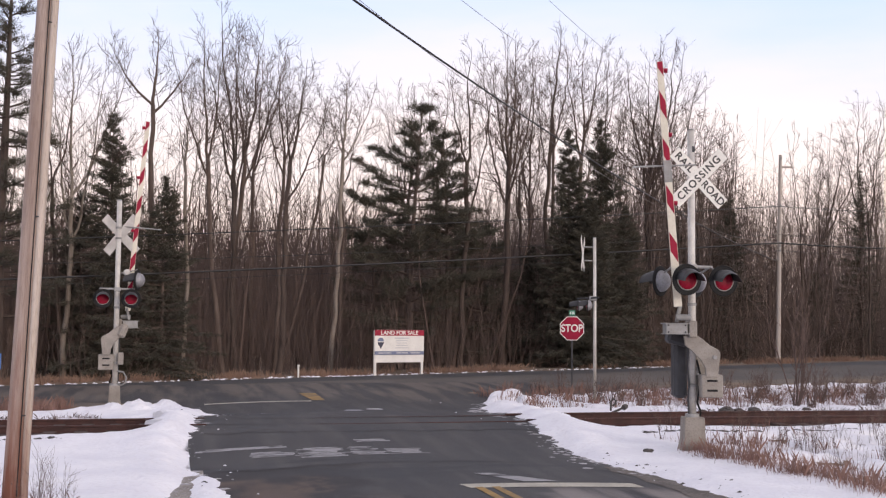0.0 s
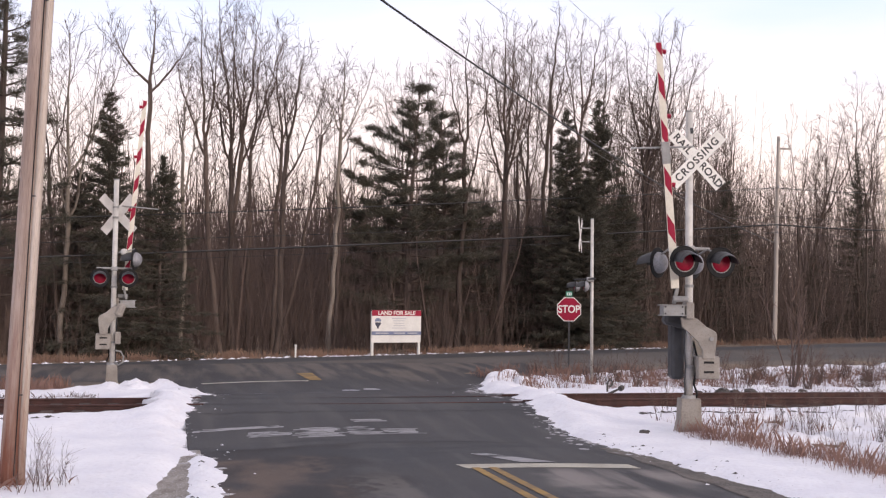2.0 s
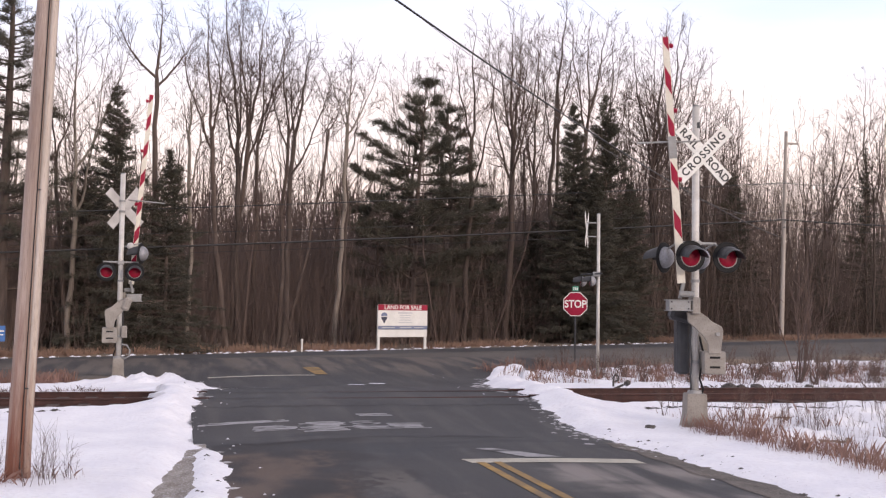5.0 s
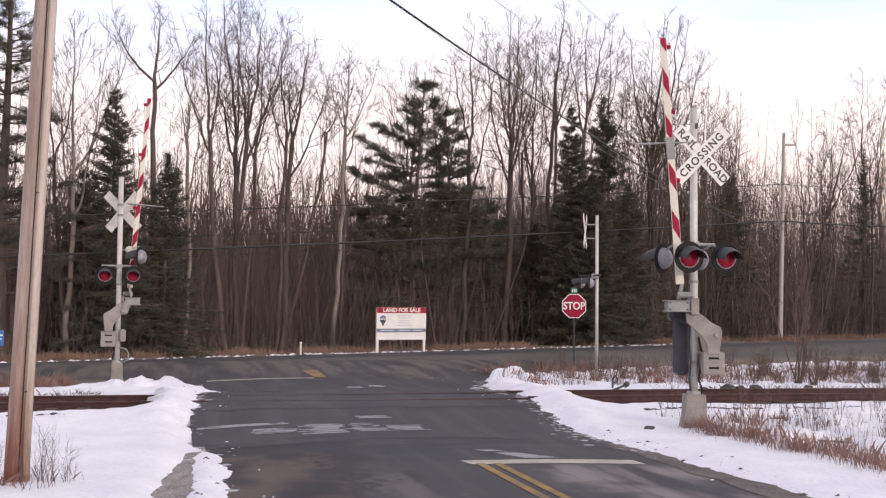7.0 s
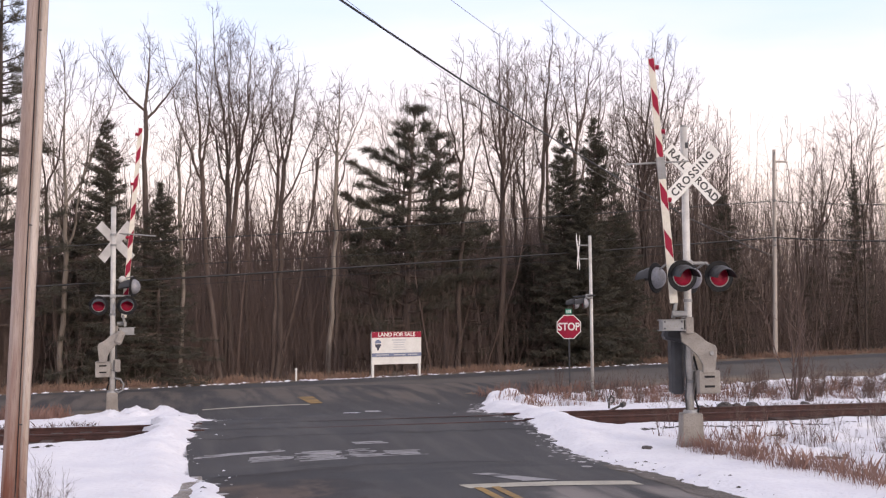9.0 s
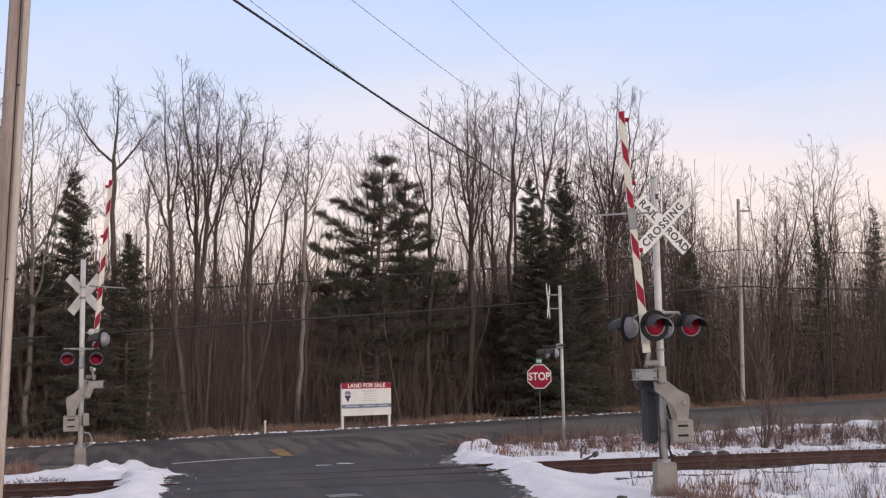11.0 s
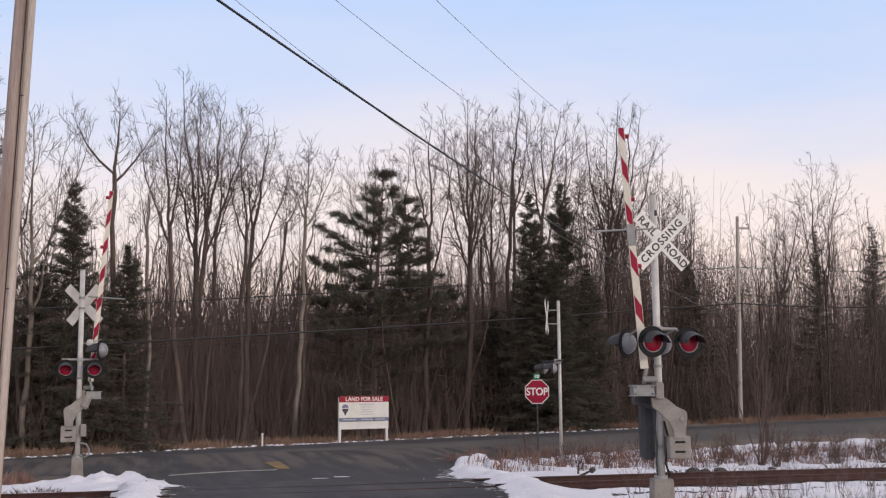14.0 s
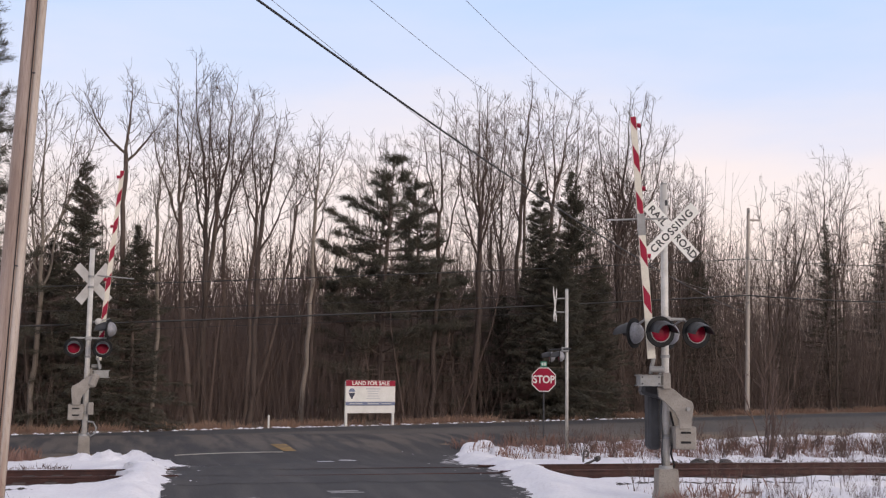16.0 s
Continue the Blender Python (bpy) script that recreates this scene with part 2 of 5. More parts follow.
def stained_pole(m, reach=3.5, full=1.9):
    """Rust-brown preservative stain that fades out in streaks some two metres up."""
    nt = m.node_tree
    N, L = nt.nodes.new, nt.links.new
    bs = nt.nodes["Principled BSDF"]
    base = bs.inputs["Base Color"].links[0].from_socket
    co, sep, mr, mx, no, ad = N("ShaderNodeTexCoord"), N("ShaderNodeSeparateXYZ"), N("ShaderNodeMapRange"), N("ShaderNodeMix"), N("ShaderNodeTexNoise"), N("ShaderNodeMath")
    no.inputs["Scale"].default_value, no.inputs["Detail"].default_value = 2.5, 5
    st = N("ShaderNodeMapping")
    st.inputs["Scale"].default_value = (7, 7, 0.5)
    L(co.outputs["Object"], st.inputs[0])
    ad.operation = "MULTIPLY_ADD"
    ad.inputs[1].default_value = 3.0
    L(co.outputs["Object"], sep.inputs[0])
    L(st.outputs[0], no.inputs["Vector"])
    L(no.outputs["Fac"], ad.inputs[0])
    L(sep.outputs["Z"], ad.inputs[2])
    mr.inputs["From Min"].default_value, mr.inputs["From Max"].default_value = reach, full
    mr.inputs["To Max"].default_value = 0.95
    L(ad.outputs[0], mr.inputs["Value"])
    mx.data_type = "RGBA"
    L(mr.outputs["Result"], mx.inputs["Factor"])
    L(base, mx.inputs[6])
    mx.inputs[7].default_value = (0.165, 0.054, 0.030, 1)
    L(mx.outputs[2], bs.inputs["Base Color"])


stained_pole(POLEWOOD)
POLEPALE = mat("pale_moulding_wood", (0.56, 0.48, 0.42), (0.44, 0.37, 0.31), 1.6, 0.9, 0, 0.4, fine=26, c=(0.2, 0.14, 0.1), stretch=(6, 6, 0.35))
stained_pole(POLEPALE, 3.0, 1.5)
GREYPOLE = mat("grey_pole_wood", (0.47, 0.42, 0.38), (0.36, 0.315, 0.28), 1.6, 0.9, 0, 0.4, stretch=(5, 5, 0.3))
YELLOW = mat("worn_yellow_paint", (0.33, 0.20, 0.05), (0.17, 0.115, 0.06), 2.2, 0.8, 0, 0.1, fine=30, c=(0.09, 0.08, 0.07))
LINE = mat("worn_white_paint", (0.50, 0.47, 0.39), (0.36, 0.34, 0.29), 1.6, 0.8, 0, 0.1, fine=25, c=(0.13, 0.13, 0.13))
FROST = mat("faded_white_paint", (0.30, 0.295, 0.305), (0.045, 0.043, 0.047), 2.6, 0.8, 0, 0.1, fine=9, c=(0.042, 0.040, 0.044), cut=(0.52, 0.68), stretch=(0.8, 1.6, 1))
BARK = mat("grey_brown_bark", (0.066, 0.046, 0.039), (0.125, 0.094, 0.079), 2.2, 0.95, 0, 0.7, fine=20, c=(0.06, 0.045, 0.036), stretch=(3, 3, 0.5), per_piece=0.3)
BARK_PALE = mat("pale_bark", (0.26, 0.22, 0.185), (0.17, 0.14, 0.115), 2.0, 0.95, 0, 0.6, fine=18, c=(0.09, 0.07, 0.055), stretch=(3, 3, 0.5), per_piece=0.2)
TWIG = mat("twig_bark", (0.074, 0.051, 0.044), (0.112, 0.081, 0.070), 1.5, 0.95, 0, 0.0, fine=6, c=(0.07, 0.05, 0.042), per_piece=0.2)
BRUSH = mat("bare_brush", (0.082, 0.056, 0.048), (0.140, 0.099, 0.084), 0.5, 0.95, 0, 0.0, fine=3, c=(0.06, 0.042, 0.034))
# brush again, lightened: the hazy light in the right-hand woods put into its colour
BRUSH_LIT = mat("brush_lit_copy", (0.118, 0.086, 0.073), (0.190, 0.142, 0.120), 0.5, 0.95, 0, 0.0, fine=3, c=(0.085, 0.062, 0.052))
PINE = mat("pine_needles", (0.064, 0.063, 0.050), (0.100, 0.094, 0.074), 1.2, 0.8, 0, 0.0, fine=5, c=(0.085, 0.070, 0.048), spec=0.2)
SPRUCE = mat("spruce_needles", (0.060, 0.058, 0.046), (0.098, 0.091, 0.071), 1.4, 0.8, 0, 0.0, fine=5, c=(0.065, 0.052, 0.038), spec=0.2)
STRAW = mat("dry_straw_grass", (0.21, 0.128, 0.095), (0.32, 0.210, 0.152), 0.8, 0.9, 0, 0.0, fine=4, c=(0.20, 0.115, 0.075))
RUST_GRASS = mat("russet_dry_grass", (0.19, 0.106, 0.086), (0.28, 0.172, 0.138), 1.0, 0.9, 0, 0.0, fine=5, c=(0.19, 0.10, 0.085))
WEED = mat("dark_weed_stems", (0.080, 0.054, 0.047), (0.135, 0.092, 0.076), 2, 0.9, 0, 0.0)
WIRE = mat("black_cable", (0.018, 0.018, 0.02), (0.03, 0.03, 0.033), 3, 0.6, 0, 0)
WIRE_THIN = mat("grey_wire", (0.16, 0.15, 0.15), (0.22, 0.21, 0.2), 3, 0.5, 0.3, 0)
GRAVEL = mat("pale_gravel", (0.30, 0.27, 0.245), (0.19, 0.165, 0.145), 3.0, 0.95, 0, 0.8, fine=30, c=(0.55, 0.54, 0.55), stretch=(2, 0.7, 1))
DIRT_GRAVEL = mat("dirty_gravel", (0.075, 0.064, 0.058), (0.14, 0.122, 0.108), 3.2, 0.95, 0, 1.0, fine=26, c=(0.24, 0.22, 0.21), dist=0.03)
STONE = mat("dark_stone", (0.05, 0.046, 0.045), (0.09, 0.08, 0.075), 5, 0.9, 0, 0.5)


# ---- mesh helpers ----
def obj_from(name, verts, faces, material, parent=None, smooth=False):
    me = bpy.data.meshes.new(name)
    me.from_pydata(verts, [], faces)
    me.materials.append(material)
    if smooth:
        me.polygons.foreach_set("use_smooth", [True] * len(me.polygons))
    me.update()
    ob = new(name, me)
    ob.parent = parent
    return ob


def part(name, bm, material, parent=None, label="", smooth=False):
    me = bpy.data.meshes.new(name)
    if smooth:
        for f in bm.faces:
            f.smooth = True
    bm.to_mesh(me)
    bm.free()
    me.materials.append(material)
    ob = new(name, me)
    ob.parent = parent
    if label:
        ob["label"] = label
    return ob


def thing(name, m, label, category, group="", kind=""):
    ob = new(name)
    ob.matrix_world = m
    return tagged(ob, label, category, group, kind)


def box(size, at=(0, 0, 0), turn=(0, 0, 0), bevel=0.008, bm=None):
    bm = bm or bmesh.new()
    g = bmesh.ops.create_cube(bm, size=1.0, matrix=pose(*at, *turn) @ Matrix.Diagonal((*size, 1)))
    if bevel:
        es = list({e for v in g["verts"] for e in v.link_edges})
        bmesh.ops.bevel(bm, geom=es, offset=min(bevel, 0.3 * min(size)), segments=1, affect="EDGES")
    return bm


def cyl(r1, r2, a, b, n=14, bm=None):
    bm = bm or bmesh.new()
    a, b = Vector(a), Vector(b)
    q = (b - a).to_track_quat("Z", "Y").to_matrix().to_4x4()
    bmesh.ops.create_cone(bm, cap_ends=True, segments=n, radius1=r1, radius2=r2, depth=(b - a).length, matrix=Matrix.Translation((a + b) / 2) @ q)
    return bm


def plate(outline, thick, bm=None, m=Matrix()):
    """A plate in the local xz plane from its outline, with its thickness along y."""
    bm = bm or bmesh.new()
    front = [bm.verts.new(m @ Vector((x, -thick / 2, z))) for x, z in outline]
    back = [bm.verts.new(m @ Vector((x, thick / 2, z))) for x, z in outline]
    bm.faces.new(front)
    bm.faces.new(back[::-1])
    for i in range(len(front)):
        j = (i + 1) % len(front)
        bm.faces.new((front[j], front[i], back[i], back[j]))
    bmesh.ops.recalc_face_normals(bm, faces=bm.faces)
    return bm


def tube(V, F, pts, radii, n):
    """Adds a tapering tube along pts to the lists V and F."""
    base = len(V)
    k = len(pts)
    for i in range(k):
        a, b = pts[max(0, i - 1)], pts[min(k - 1, i + 1)]
        d = (b - a)
        d = d / max(1e-9, math.sqrt(d @ d))
        ref = np.array((1.0, 0, 0)) if abs(d[0]) < 0.8 else np.array((0, 1.0, 0))
        u = np.cross(d, ref)
        u /= math.sqrt(u @ u)
        v = np.cross(d, u)
        for j in range(n):
            an = 2 * math.pi * j / n
            V.append(tuple(pts[i] + radii[i] * (math.cos(an) * u + math.sin(an) * v)))
    for i in range(k - 1):
        for j in range(n):
            p, q = base + i * n + j, base + i * n + (j + 1) % n
            F.append((p, q, q + n, p + n))
    if n > 3:
        F.append(tuple(base + (k - 1) * n + j for j in range(n)))


def lettering(body, size, m, material, parent, name="lettering", wide=1.0, depth=0.004, spacing=1.0):
    cu = bpy.data.curves.new(name, "FONT")
    cu.body, cu.size, cu.align_x, cu.align_y, cu.extrude, cu.offset = body, size, "CENTER", "CENTER", depth, size * 0.022
    cu.space_character = spacing
    tmp = bpy.data.objects.new(name, cu)
    me = bpy.data.meshes.new_from_object(tmp)
    bpy.data.objects.remove(tmp)
    me.transform(Matrix.Diagonal((wide, 1, 1, 1)))
    me.materials.clear()
    me.materials.append(material)
    ob = new(name, me)
    ob.parent = parent
    ob.matrix_local = m
    return ob


UPRIGHT = pose(0, 0, 0, 90, 0, 0)  # lays text and flat art into the xz plane, facing -y

# ---- lie of the land ----
CX, CY = -1.47, 23.0                 # middle of the crossing
UX, UY = -0.2255, 0.9742             # along the near road; its right hand is (UY, -UX)
FX, FY = -2.0, 42.8                  # on the far edge of the far road
WX, WY = 0.8575, 0.5145              # along the far road


def near_road(x, y):
    """s along the near road, r to its right, from the middle of the crossing."""
    dx, dy = x - CX, y - CY
    return dx * UX + dy * UY, dx * UY - dy * UX


def from_near(s, r):
    return CX + s * UX + r * UY, CY + s * UY - r * UX


def far_road(x, y):
    """q along the far road, n beyond its far edge."""
    dx, dy = x - FX, y - FY
    return dx * WX + dy * WY, -dx * WY + dy * WX


def from_far(q, n):
    return FX + q * WX - n * WY, FY + q * WY + n * WX


def smooth(v, a, b):
    t = np.clip((v - a) / (b - a), 0, 1)
    return t * t * (3 - 2 * t)


def lumps(x, y, size, seed=0.0):
    """Cheap smooth lumps from -1 to 1."""
    x, y = np.asarray(x) / size + seed * 7.3, np.asarray(y) / size - seed * 3.1
    return (np.sin(x * 1.7 + 1.3 * np.sin(y * 1.1 + seed)) + np.sin(y * 1.9 + 1.7 * np.sin(x * 0.9 + 2 * seed)) + np.sin((x + y) * 2.7 + np.sin(x * 2.3))) / 3


def land(x, y):
    """Height of the ground: level, crowned under the near road, rising towards and along the far road."""
    s, r = near_road(x, y)
    q, n = far_road(x, y)
    rise = smooth(n, -13.0, -0.9) * np.clip(0.25 + 0.0130 * np.asarray(x), 0.02, 0.85)
    crown = -0.10 * np.clip((r / 3.2) ** 2, 0, 1) * (1 - smooth(s, 8.0, 12.0)) * smooth(np.abs(s), 1.2, 4.0)
    hump = 0.15 * (1 - smooth(np.abs(s), 1.2, 5.0)) * (1 - smooth(np.abs(r), 3.6, 5.2))
    return rise + crown + hump + 0.25 * smooth(n, 3.0, 40.0)


def Z(x, y):
    return float(land(np.float64(x), np.float64(y)))


def sheet(name, xs, ys, height, material, kind="structure", label="", category=""):
    X, Y = np.meshgrid(xs, ys)
    H = height(X, Y)
    nx, ny = len(xs), len(ys)
    V = np.stack([X, Y, H], -1).reshape(-1, 3)
    i = np.arange(nx * ny).reshape(ny, nx)
    F = np.stack([i[:-1, :-1], i[:-1, 1:], i[1:, 1:], i[1:, :-1]], -1).reshape(-1, 4)
    ob = obj_from(name, V.tolist(), F.tolist(), material, smooth=True)
    return tagged(ob, label, category, "", kind)


def strip(name, rows, material, lift, label="", category="", parent=None, kind="structure"):
    """A sheet from rows of (x, y) points, laid on the land."""
    V, F = [], []
    k = len(rows[0])
    for row in rows:
        for x, y in row:
            V.append((x, y, Z(x, y) + (lift[row.index((x, y))] if isinstance(lift, tuple) else lift)))
    for i in range(len(rows) - 1):
        for j in range(k - 1):
            F.append((i * k + j, i * k + j + 1, (i + 1) * k + j + 1, (i + 1) * k + j))
    ob = obj_from(name, V, F, material, parent, smooth=True)
    return tagged(ob, label, category, "", kind)


def spaced(a, b, n):
    return [a + (b - a) * i / n for i in range(n + 1)]


xs = np.array([-1800, -700, -300, -120, -70, -45] + spaced(-32, 46, 156) + [58, 80, 130, 300, 700, 1800])
ys = np.array([-1800, -700, -300, -120, -60, -30, -12] + spaced(0, 78, 156) + [95, 130, 200, 400, 900, 1800])


def earth_height(x, y):
    s, r = near_road(x, y)
    q, n = far_road(x, y)
    off_road = smooth(np.abs(r), 3.3, 3.9) * smooth(np.abs(n + 3.6), 3.7, 4.4)
    return land(x, y) - 0.05 + off_road * (0.03 + 0.03 * lumps(x, y, 0.8) + 0.04 * lumps(x, y, 2.7, 1.0))


sheet("ground", xs, ys, earth_height, EARTH, label="dead brown grass and bare earth", category="ground")

# near road, its flare at the junction, and the far road
rows = []
for s in spaced(-60, 14.5, 149):
    fl = 2.4 * smooth(np.float64(s), 7.0, 12.5) * 2.0
    half_l, half_r = 3.45 + fl * 1.3 + 0.7 * smooth(np.float64(s), 2, 6), 3.3 + 1.25 * fl + 1.3 * smooth(np.float64(s), 1, 7)
    rows.append([from_near(s, r) for r in spaced(-half_l, half_r, 16)])
strip("road_near", rows, ASPHALT, 0.012, "dark grey asphalt road over the railway crossing", "road")
rows = [[from_far(q, n) for n in spaced(-7.2, 0.0, 10)] for q in spaced(-70, 110, 180)]
strip("road_far", rows, ASPHALT_FAR, 0.004, "worn grey asphalt road along the woods", "road")
rows = [[from_far(q, n) for n in spaced(-2.6, -0.35, 4)] for q in spaced(-70, 110, 180)]
strip("road_lane", rows, DARK_SEAL, 0.008, "darker resurfaced lane of the far road", "road")
rows = [[from_far(q, n) for n in spaced(-9.4, -7.1, 4)] for q in spaced(-40, -10, 40)]
strip("road_shoulder", rows, SAND, (-0.12, -0.03, 0.0, 0.0, 0.0), "sandy grit shoulder of the far road", "shoulder")
rows = [[from_far(q, n) for n in spaced(-9.0, -7.1, 4)] for q in spaced(2.0, 60, 60)]
strip("road_shoulder", rows, SAND, (-0.12, -0.03, 0.0, 0.0, 0.0), "sandy grit shoulder of the far road", "shoulder")

# ---- snow ----
def snow_depth(x, y):
    s, r = near_road(x, y)
    q, n = far_road(x, y)
    ragged = 0.11 * lumps(x, y, 0.35) + 0.10 * lumps(x, y, 0.9, 2.0) + 0.06 * lumps(x, y, 0.12, 4.0)
    ragged = ragged * np.where((r < 0) & (s < -5.2), 0.45, 1.0)
    right = r - np.interp(s, [-40, -11.3, -8, -5, -2.5, 0, 3, 6, 8.5, 10.5, 12], [3.1, 3.0, 2.92, 2.6, 2.85, 3.25, 3.5, 4.05, 4.7, 5.8, 8])
    left = -r - np.interp(s, [-40, -11, -6.6, -5.6, -4.7, -2, 0.8, 3, 4.6, 5.6, 7, 9], [3.10, 3.08, 3.05, 3.4, 3.5, 3.3, 3.25, 3.0, 2.75, 3.9, 5.2, 7])
    side = np.maximum(right, left)
    # the bare wheel rut beside the road
    rut = np.abs(-r - np.interp(s, [-14, -11, -7.4, -6], [4.02, 3.84, 3.56, 3.45])) - np.interp(s, [-14, -11, -6.4, -5.6], [0.20, 0.17, 0.06, -0.1])
    side = np.where(s < -5.4, np.minimum(side, rut * 1.6), side)
    rails = np.where(np.abs(r) > 4.0 + 0.25 * lumps(x, y, 0.4, 1.5), np.abs(s + 0.05) - 1.25, 9.0)
    far = np.where(r > 0, -9.5 - n, -9.9 - n) + 0.5 * lumps(x, y, 1.4, 3.0)
    d = np.minimum(np.minimum(side, far), rails * 1.5)
    # thinned where weeds stand
    weeds = 0.85 * smooth(r, 4.4, 5.4) * (1 - smooth(s, -3.4, -2.0)) + 1.18 * smooth(r, 4.0, 6.0) * smooth(s, 4.2, 5.6) + (1 - smooth(r, -6.5, -5.5)) * smooth(s, 5.6, 6.6)
    d = np.where(weeds > 0.02, np.minimum(d, 0.55 + 3 * (1 - smooth(weeds, 0.0, 0.6))), d)
    d = d + ragged - weeds * (0.54 + 0.80 * lumps(x, y, 0.5, 5.0) + 0.35 * lumps(x, y, 0.2, 6.0))
    deep = np.where(r > 0, 0.11, 0.10) + 0.03 * lumps(x, y, 1.1, 1.0) + 0.012 * lumps(x, y, 0.3, 3.0)
    # ploughed ridge along the road edge, by the far signal and at the junction corner
    ridge = 0.10 * np.exp(-((side - 0.55) / 0.4) ** 2) * (0.7 + 0.5 * lumps(x, y, 0.5, 7.0)) * smooth(s, -6.0, -3.0)
    ridge = ridge + 0.13 * (1 + 1.1 * lumps(x, y, 0.2, 12.0)) * np.exp(-((s - 5.2) / 0.8) ** 2 - ((r + 4.5) / 1.5) ** 2) + 0.14 * np.exp(-((s - 8.5) / 1.6) ** 2 - ((r - 6.0) / 1.2) ** 2)
    dips = 0.05 * np.maximum(0, lumps(x, y, 0.22, 9.0) - 0.35) * smooth(-side, -1.5, -0.2)
    t = np.where(d > 0, (deep + ridge) * smooth(d, -0.08, 0.45) - dips, 0.6 * d)
    return np.maximum(t, -0.3)


def snow_height(x, y):
    return land(x, y) + snow_depth(x, y) + 0.004


sheet("snow", np.array(spaced(-17.5, 24, 350)), np.array(spaced(6.5, 45, 325)), snow_height, SNOW, label="trodden and ploughed snow with ragged edges", category="snow")
sheet("snow", np.array(spaced(-30, 24, 150)), np.array(spaced(-34, 6.5, 110)), snow_height, SNOW, label="trodden and ploughed snow with ragged edges", category="snow")


rut_line = lambda s: float(np.interp(s, [-14, -11, -7.4, -6], [4.02, 3.84, 3.56, 3.45]))
strip("gravel_rut", [[from_near(s, -rut_line(s) + d) for d in (-0.26, -0.1, 0.1, 0.26)] for s in spaced(-40, -5.6, 60)], GRAVEL, 0.016, "pale gravel wheel rut dusted with snow", "rut")


strip("gravel_shoulder", [[from_near(s, r0 + 0.10 * float(lumps(s, r0, 0.35, 3.0))) for r0 in (2.52, 2.68, 2.9, 3.2, 3.5)] for s in spaced(-40, -6.4, 120)], DIRT_GRAVEL, 0.017, "dirty gravel shoulder beside the asphalt", "shoulder")


def top(x, y):
    """The ground or the snow on it, whichever is higher."""
    return Z(x, y) + max(0.0, float(snow_depth(np.float64(x), np.float64(y))))


# snow crumbs thrown on the asphalt edge
rng = random.Random(4)
V, F = [], []
for i in range(34):
    sd = rng.choice((-1, 1))
    s = rng.uniform(-12, 9)
    e = 2.85 + 0.08 * max(0, s) if sd > 0 else 3.1
    r = sd * (e - abs(rng.gauss(0, 0.32)))
    x, y = from_near(s, r)
    w = rng.uniform(0.006, 0.022)
    b = len(V)
    for k in range(5):
        an = k * 1.2566 + rng.uniform(-0.3, 0.3)
        V.append((x + w * 1.5 * math.cos(an), y + w * 1.5 * math.sin(an), Z(x, y) + 0.012))
    V.append((x, y, Z(x, y) + 0.012 + w * 0.6))
    F += [(b + k, b + (k + 1) % 5, b + 5) for k in range(5)]
for i in range(400):
    x, y = from_far(rng.uniform(-30, 16), abs(rng.gauss(0, 0.8)) + 0.1)
    w = rng.uniform(0.015, 0.085)
    b = len(V)
    for k in range(7):
        an = k * 0.8976 + rng.uniform(-0.3, 0.3)
        V.append((x + w * (1.9 * WX * math.cos(an) - WY * math.sin(an)), y + w * (1.9 * WY * math.cos(an) + WX * math.sin(an)), Z(x, y) - 0.015))
    V.append((x, y, Z(x, y) + 0.012 + w * 0.16))
    F += [(b + k, b + (k + 1) % 7, b + 7) for k in range(7)]
tagged(obj_from("snow_crumbs", V, F, SNOW), "small lumps of snow scattered on the asphalt edge", "snow", kind="stuff")

# thin slush in ragged flakes along the edges of the asphalt and in the rut
edge_r = lambda s: float(np.interp(s, [-12, -8, -5, -2.5, 0, 3, 6, 8.5], [3.0, 2.92, 2.6, 2.85, 3.25, 3.5, 4.05, 4.7]))
edge_l = lambda s: float(np.interp(s, [-12, -6.6, -5.6, -4.7, -2, 0.8, 3, 4.6], [3.08, 3.05, 3.4, 3.5, 3.3, 3.25, 3.0, 2.75]))
V, F = [], []
for i in range(380):
    kind = i % 7
    if kind < 4:
        s = rng.uniform(-7.5, 8.0)
        r = edge_r(s) - abs(rng.gauss(0, 0.22)) + 0.12
    elif kind < 6:
        s = rng.uniform(-12, 5.2)
        r = -edge_l(s) + abs(rng.gauss(0, 0.12)) - 0.10
    else:
        s = rng.uniform(-12, -6)
        r = -rut_line(s) + rng.gauss(0, 0.16)
    x, y = from_near(s, r)
    w = 0.015 + 0.085 * rng.random() ** 2
    b = len(V)
    for k in range(9):
        an, q = k * 0.698, w * rng.uniform(0.45, 1.25)
        V.append((x + q * 1.15 * math.cos(an), y + q * math.sin(an), Z(x, y) + 0.013))
    V.append((x, y, Z(x, y) + 0.020 + w * 0.08))
    F += [(b + k, b + (k + 1) % 9, b + 9) for k in range(9)]
tagged(obj_from("slush", V, F, SLUSH), "thin grey slush along the edges of the asphalt", "slush", kind="stuff")

# dark clods of earth and gravel that the plough threw along the snow edge
V, F = [], []
for i in range(150):
    if i % 4:
        s_, r_ = rng.uniform(-12, -5.0), 2.80 + abs(rng.gauss(0, 0.30))
    else:
        s_, r_ = rng.uniform(-11, 5), -3.2 - abs(rng.gauss(0, 0.30))
    x, y = from_near(s_, r_)
    w = 0.005 + 0.03 * rng.random() ** 3
    b = len(V)
    zt = Z(x, y) + max(0.0, float(snow_depth(np.float64(x), np.float64(y))))
    for k in range(6):
        an = k * 1.0472 + rng.uniform(-0.4, 0.4)
        V.append((x + w * 1.8 * math.cos(an), y + w * 1.5 * math.sin(an), zt - 0.004))
    V.append((x + rng.uniform(-0.4, 0.4) * w, y, zt + w * 0.7))
    F += [(b + k, b + (k + 1) % 6, b + 6) for k in range(6)]
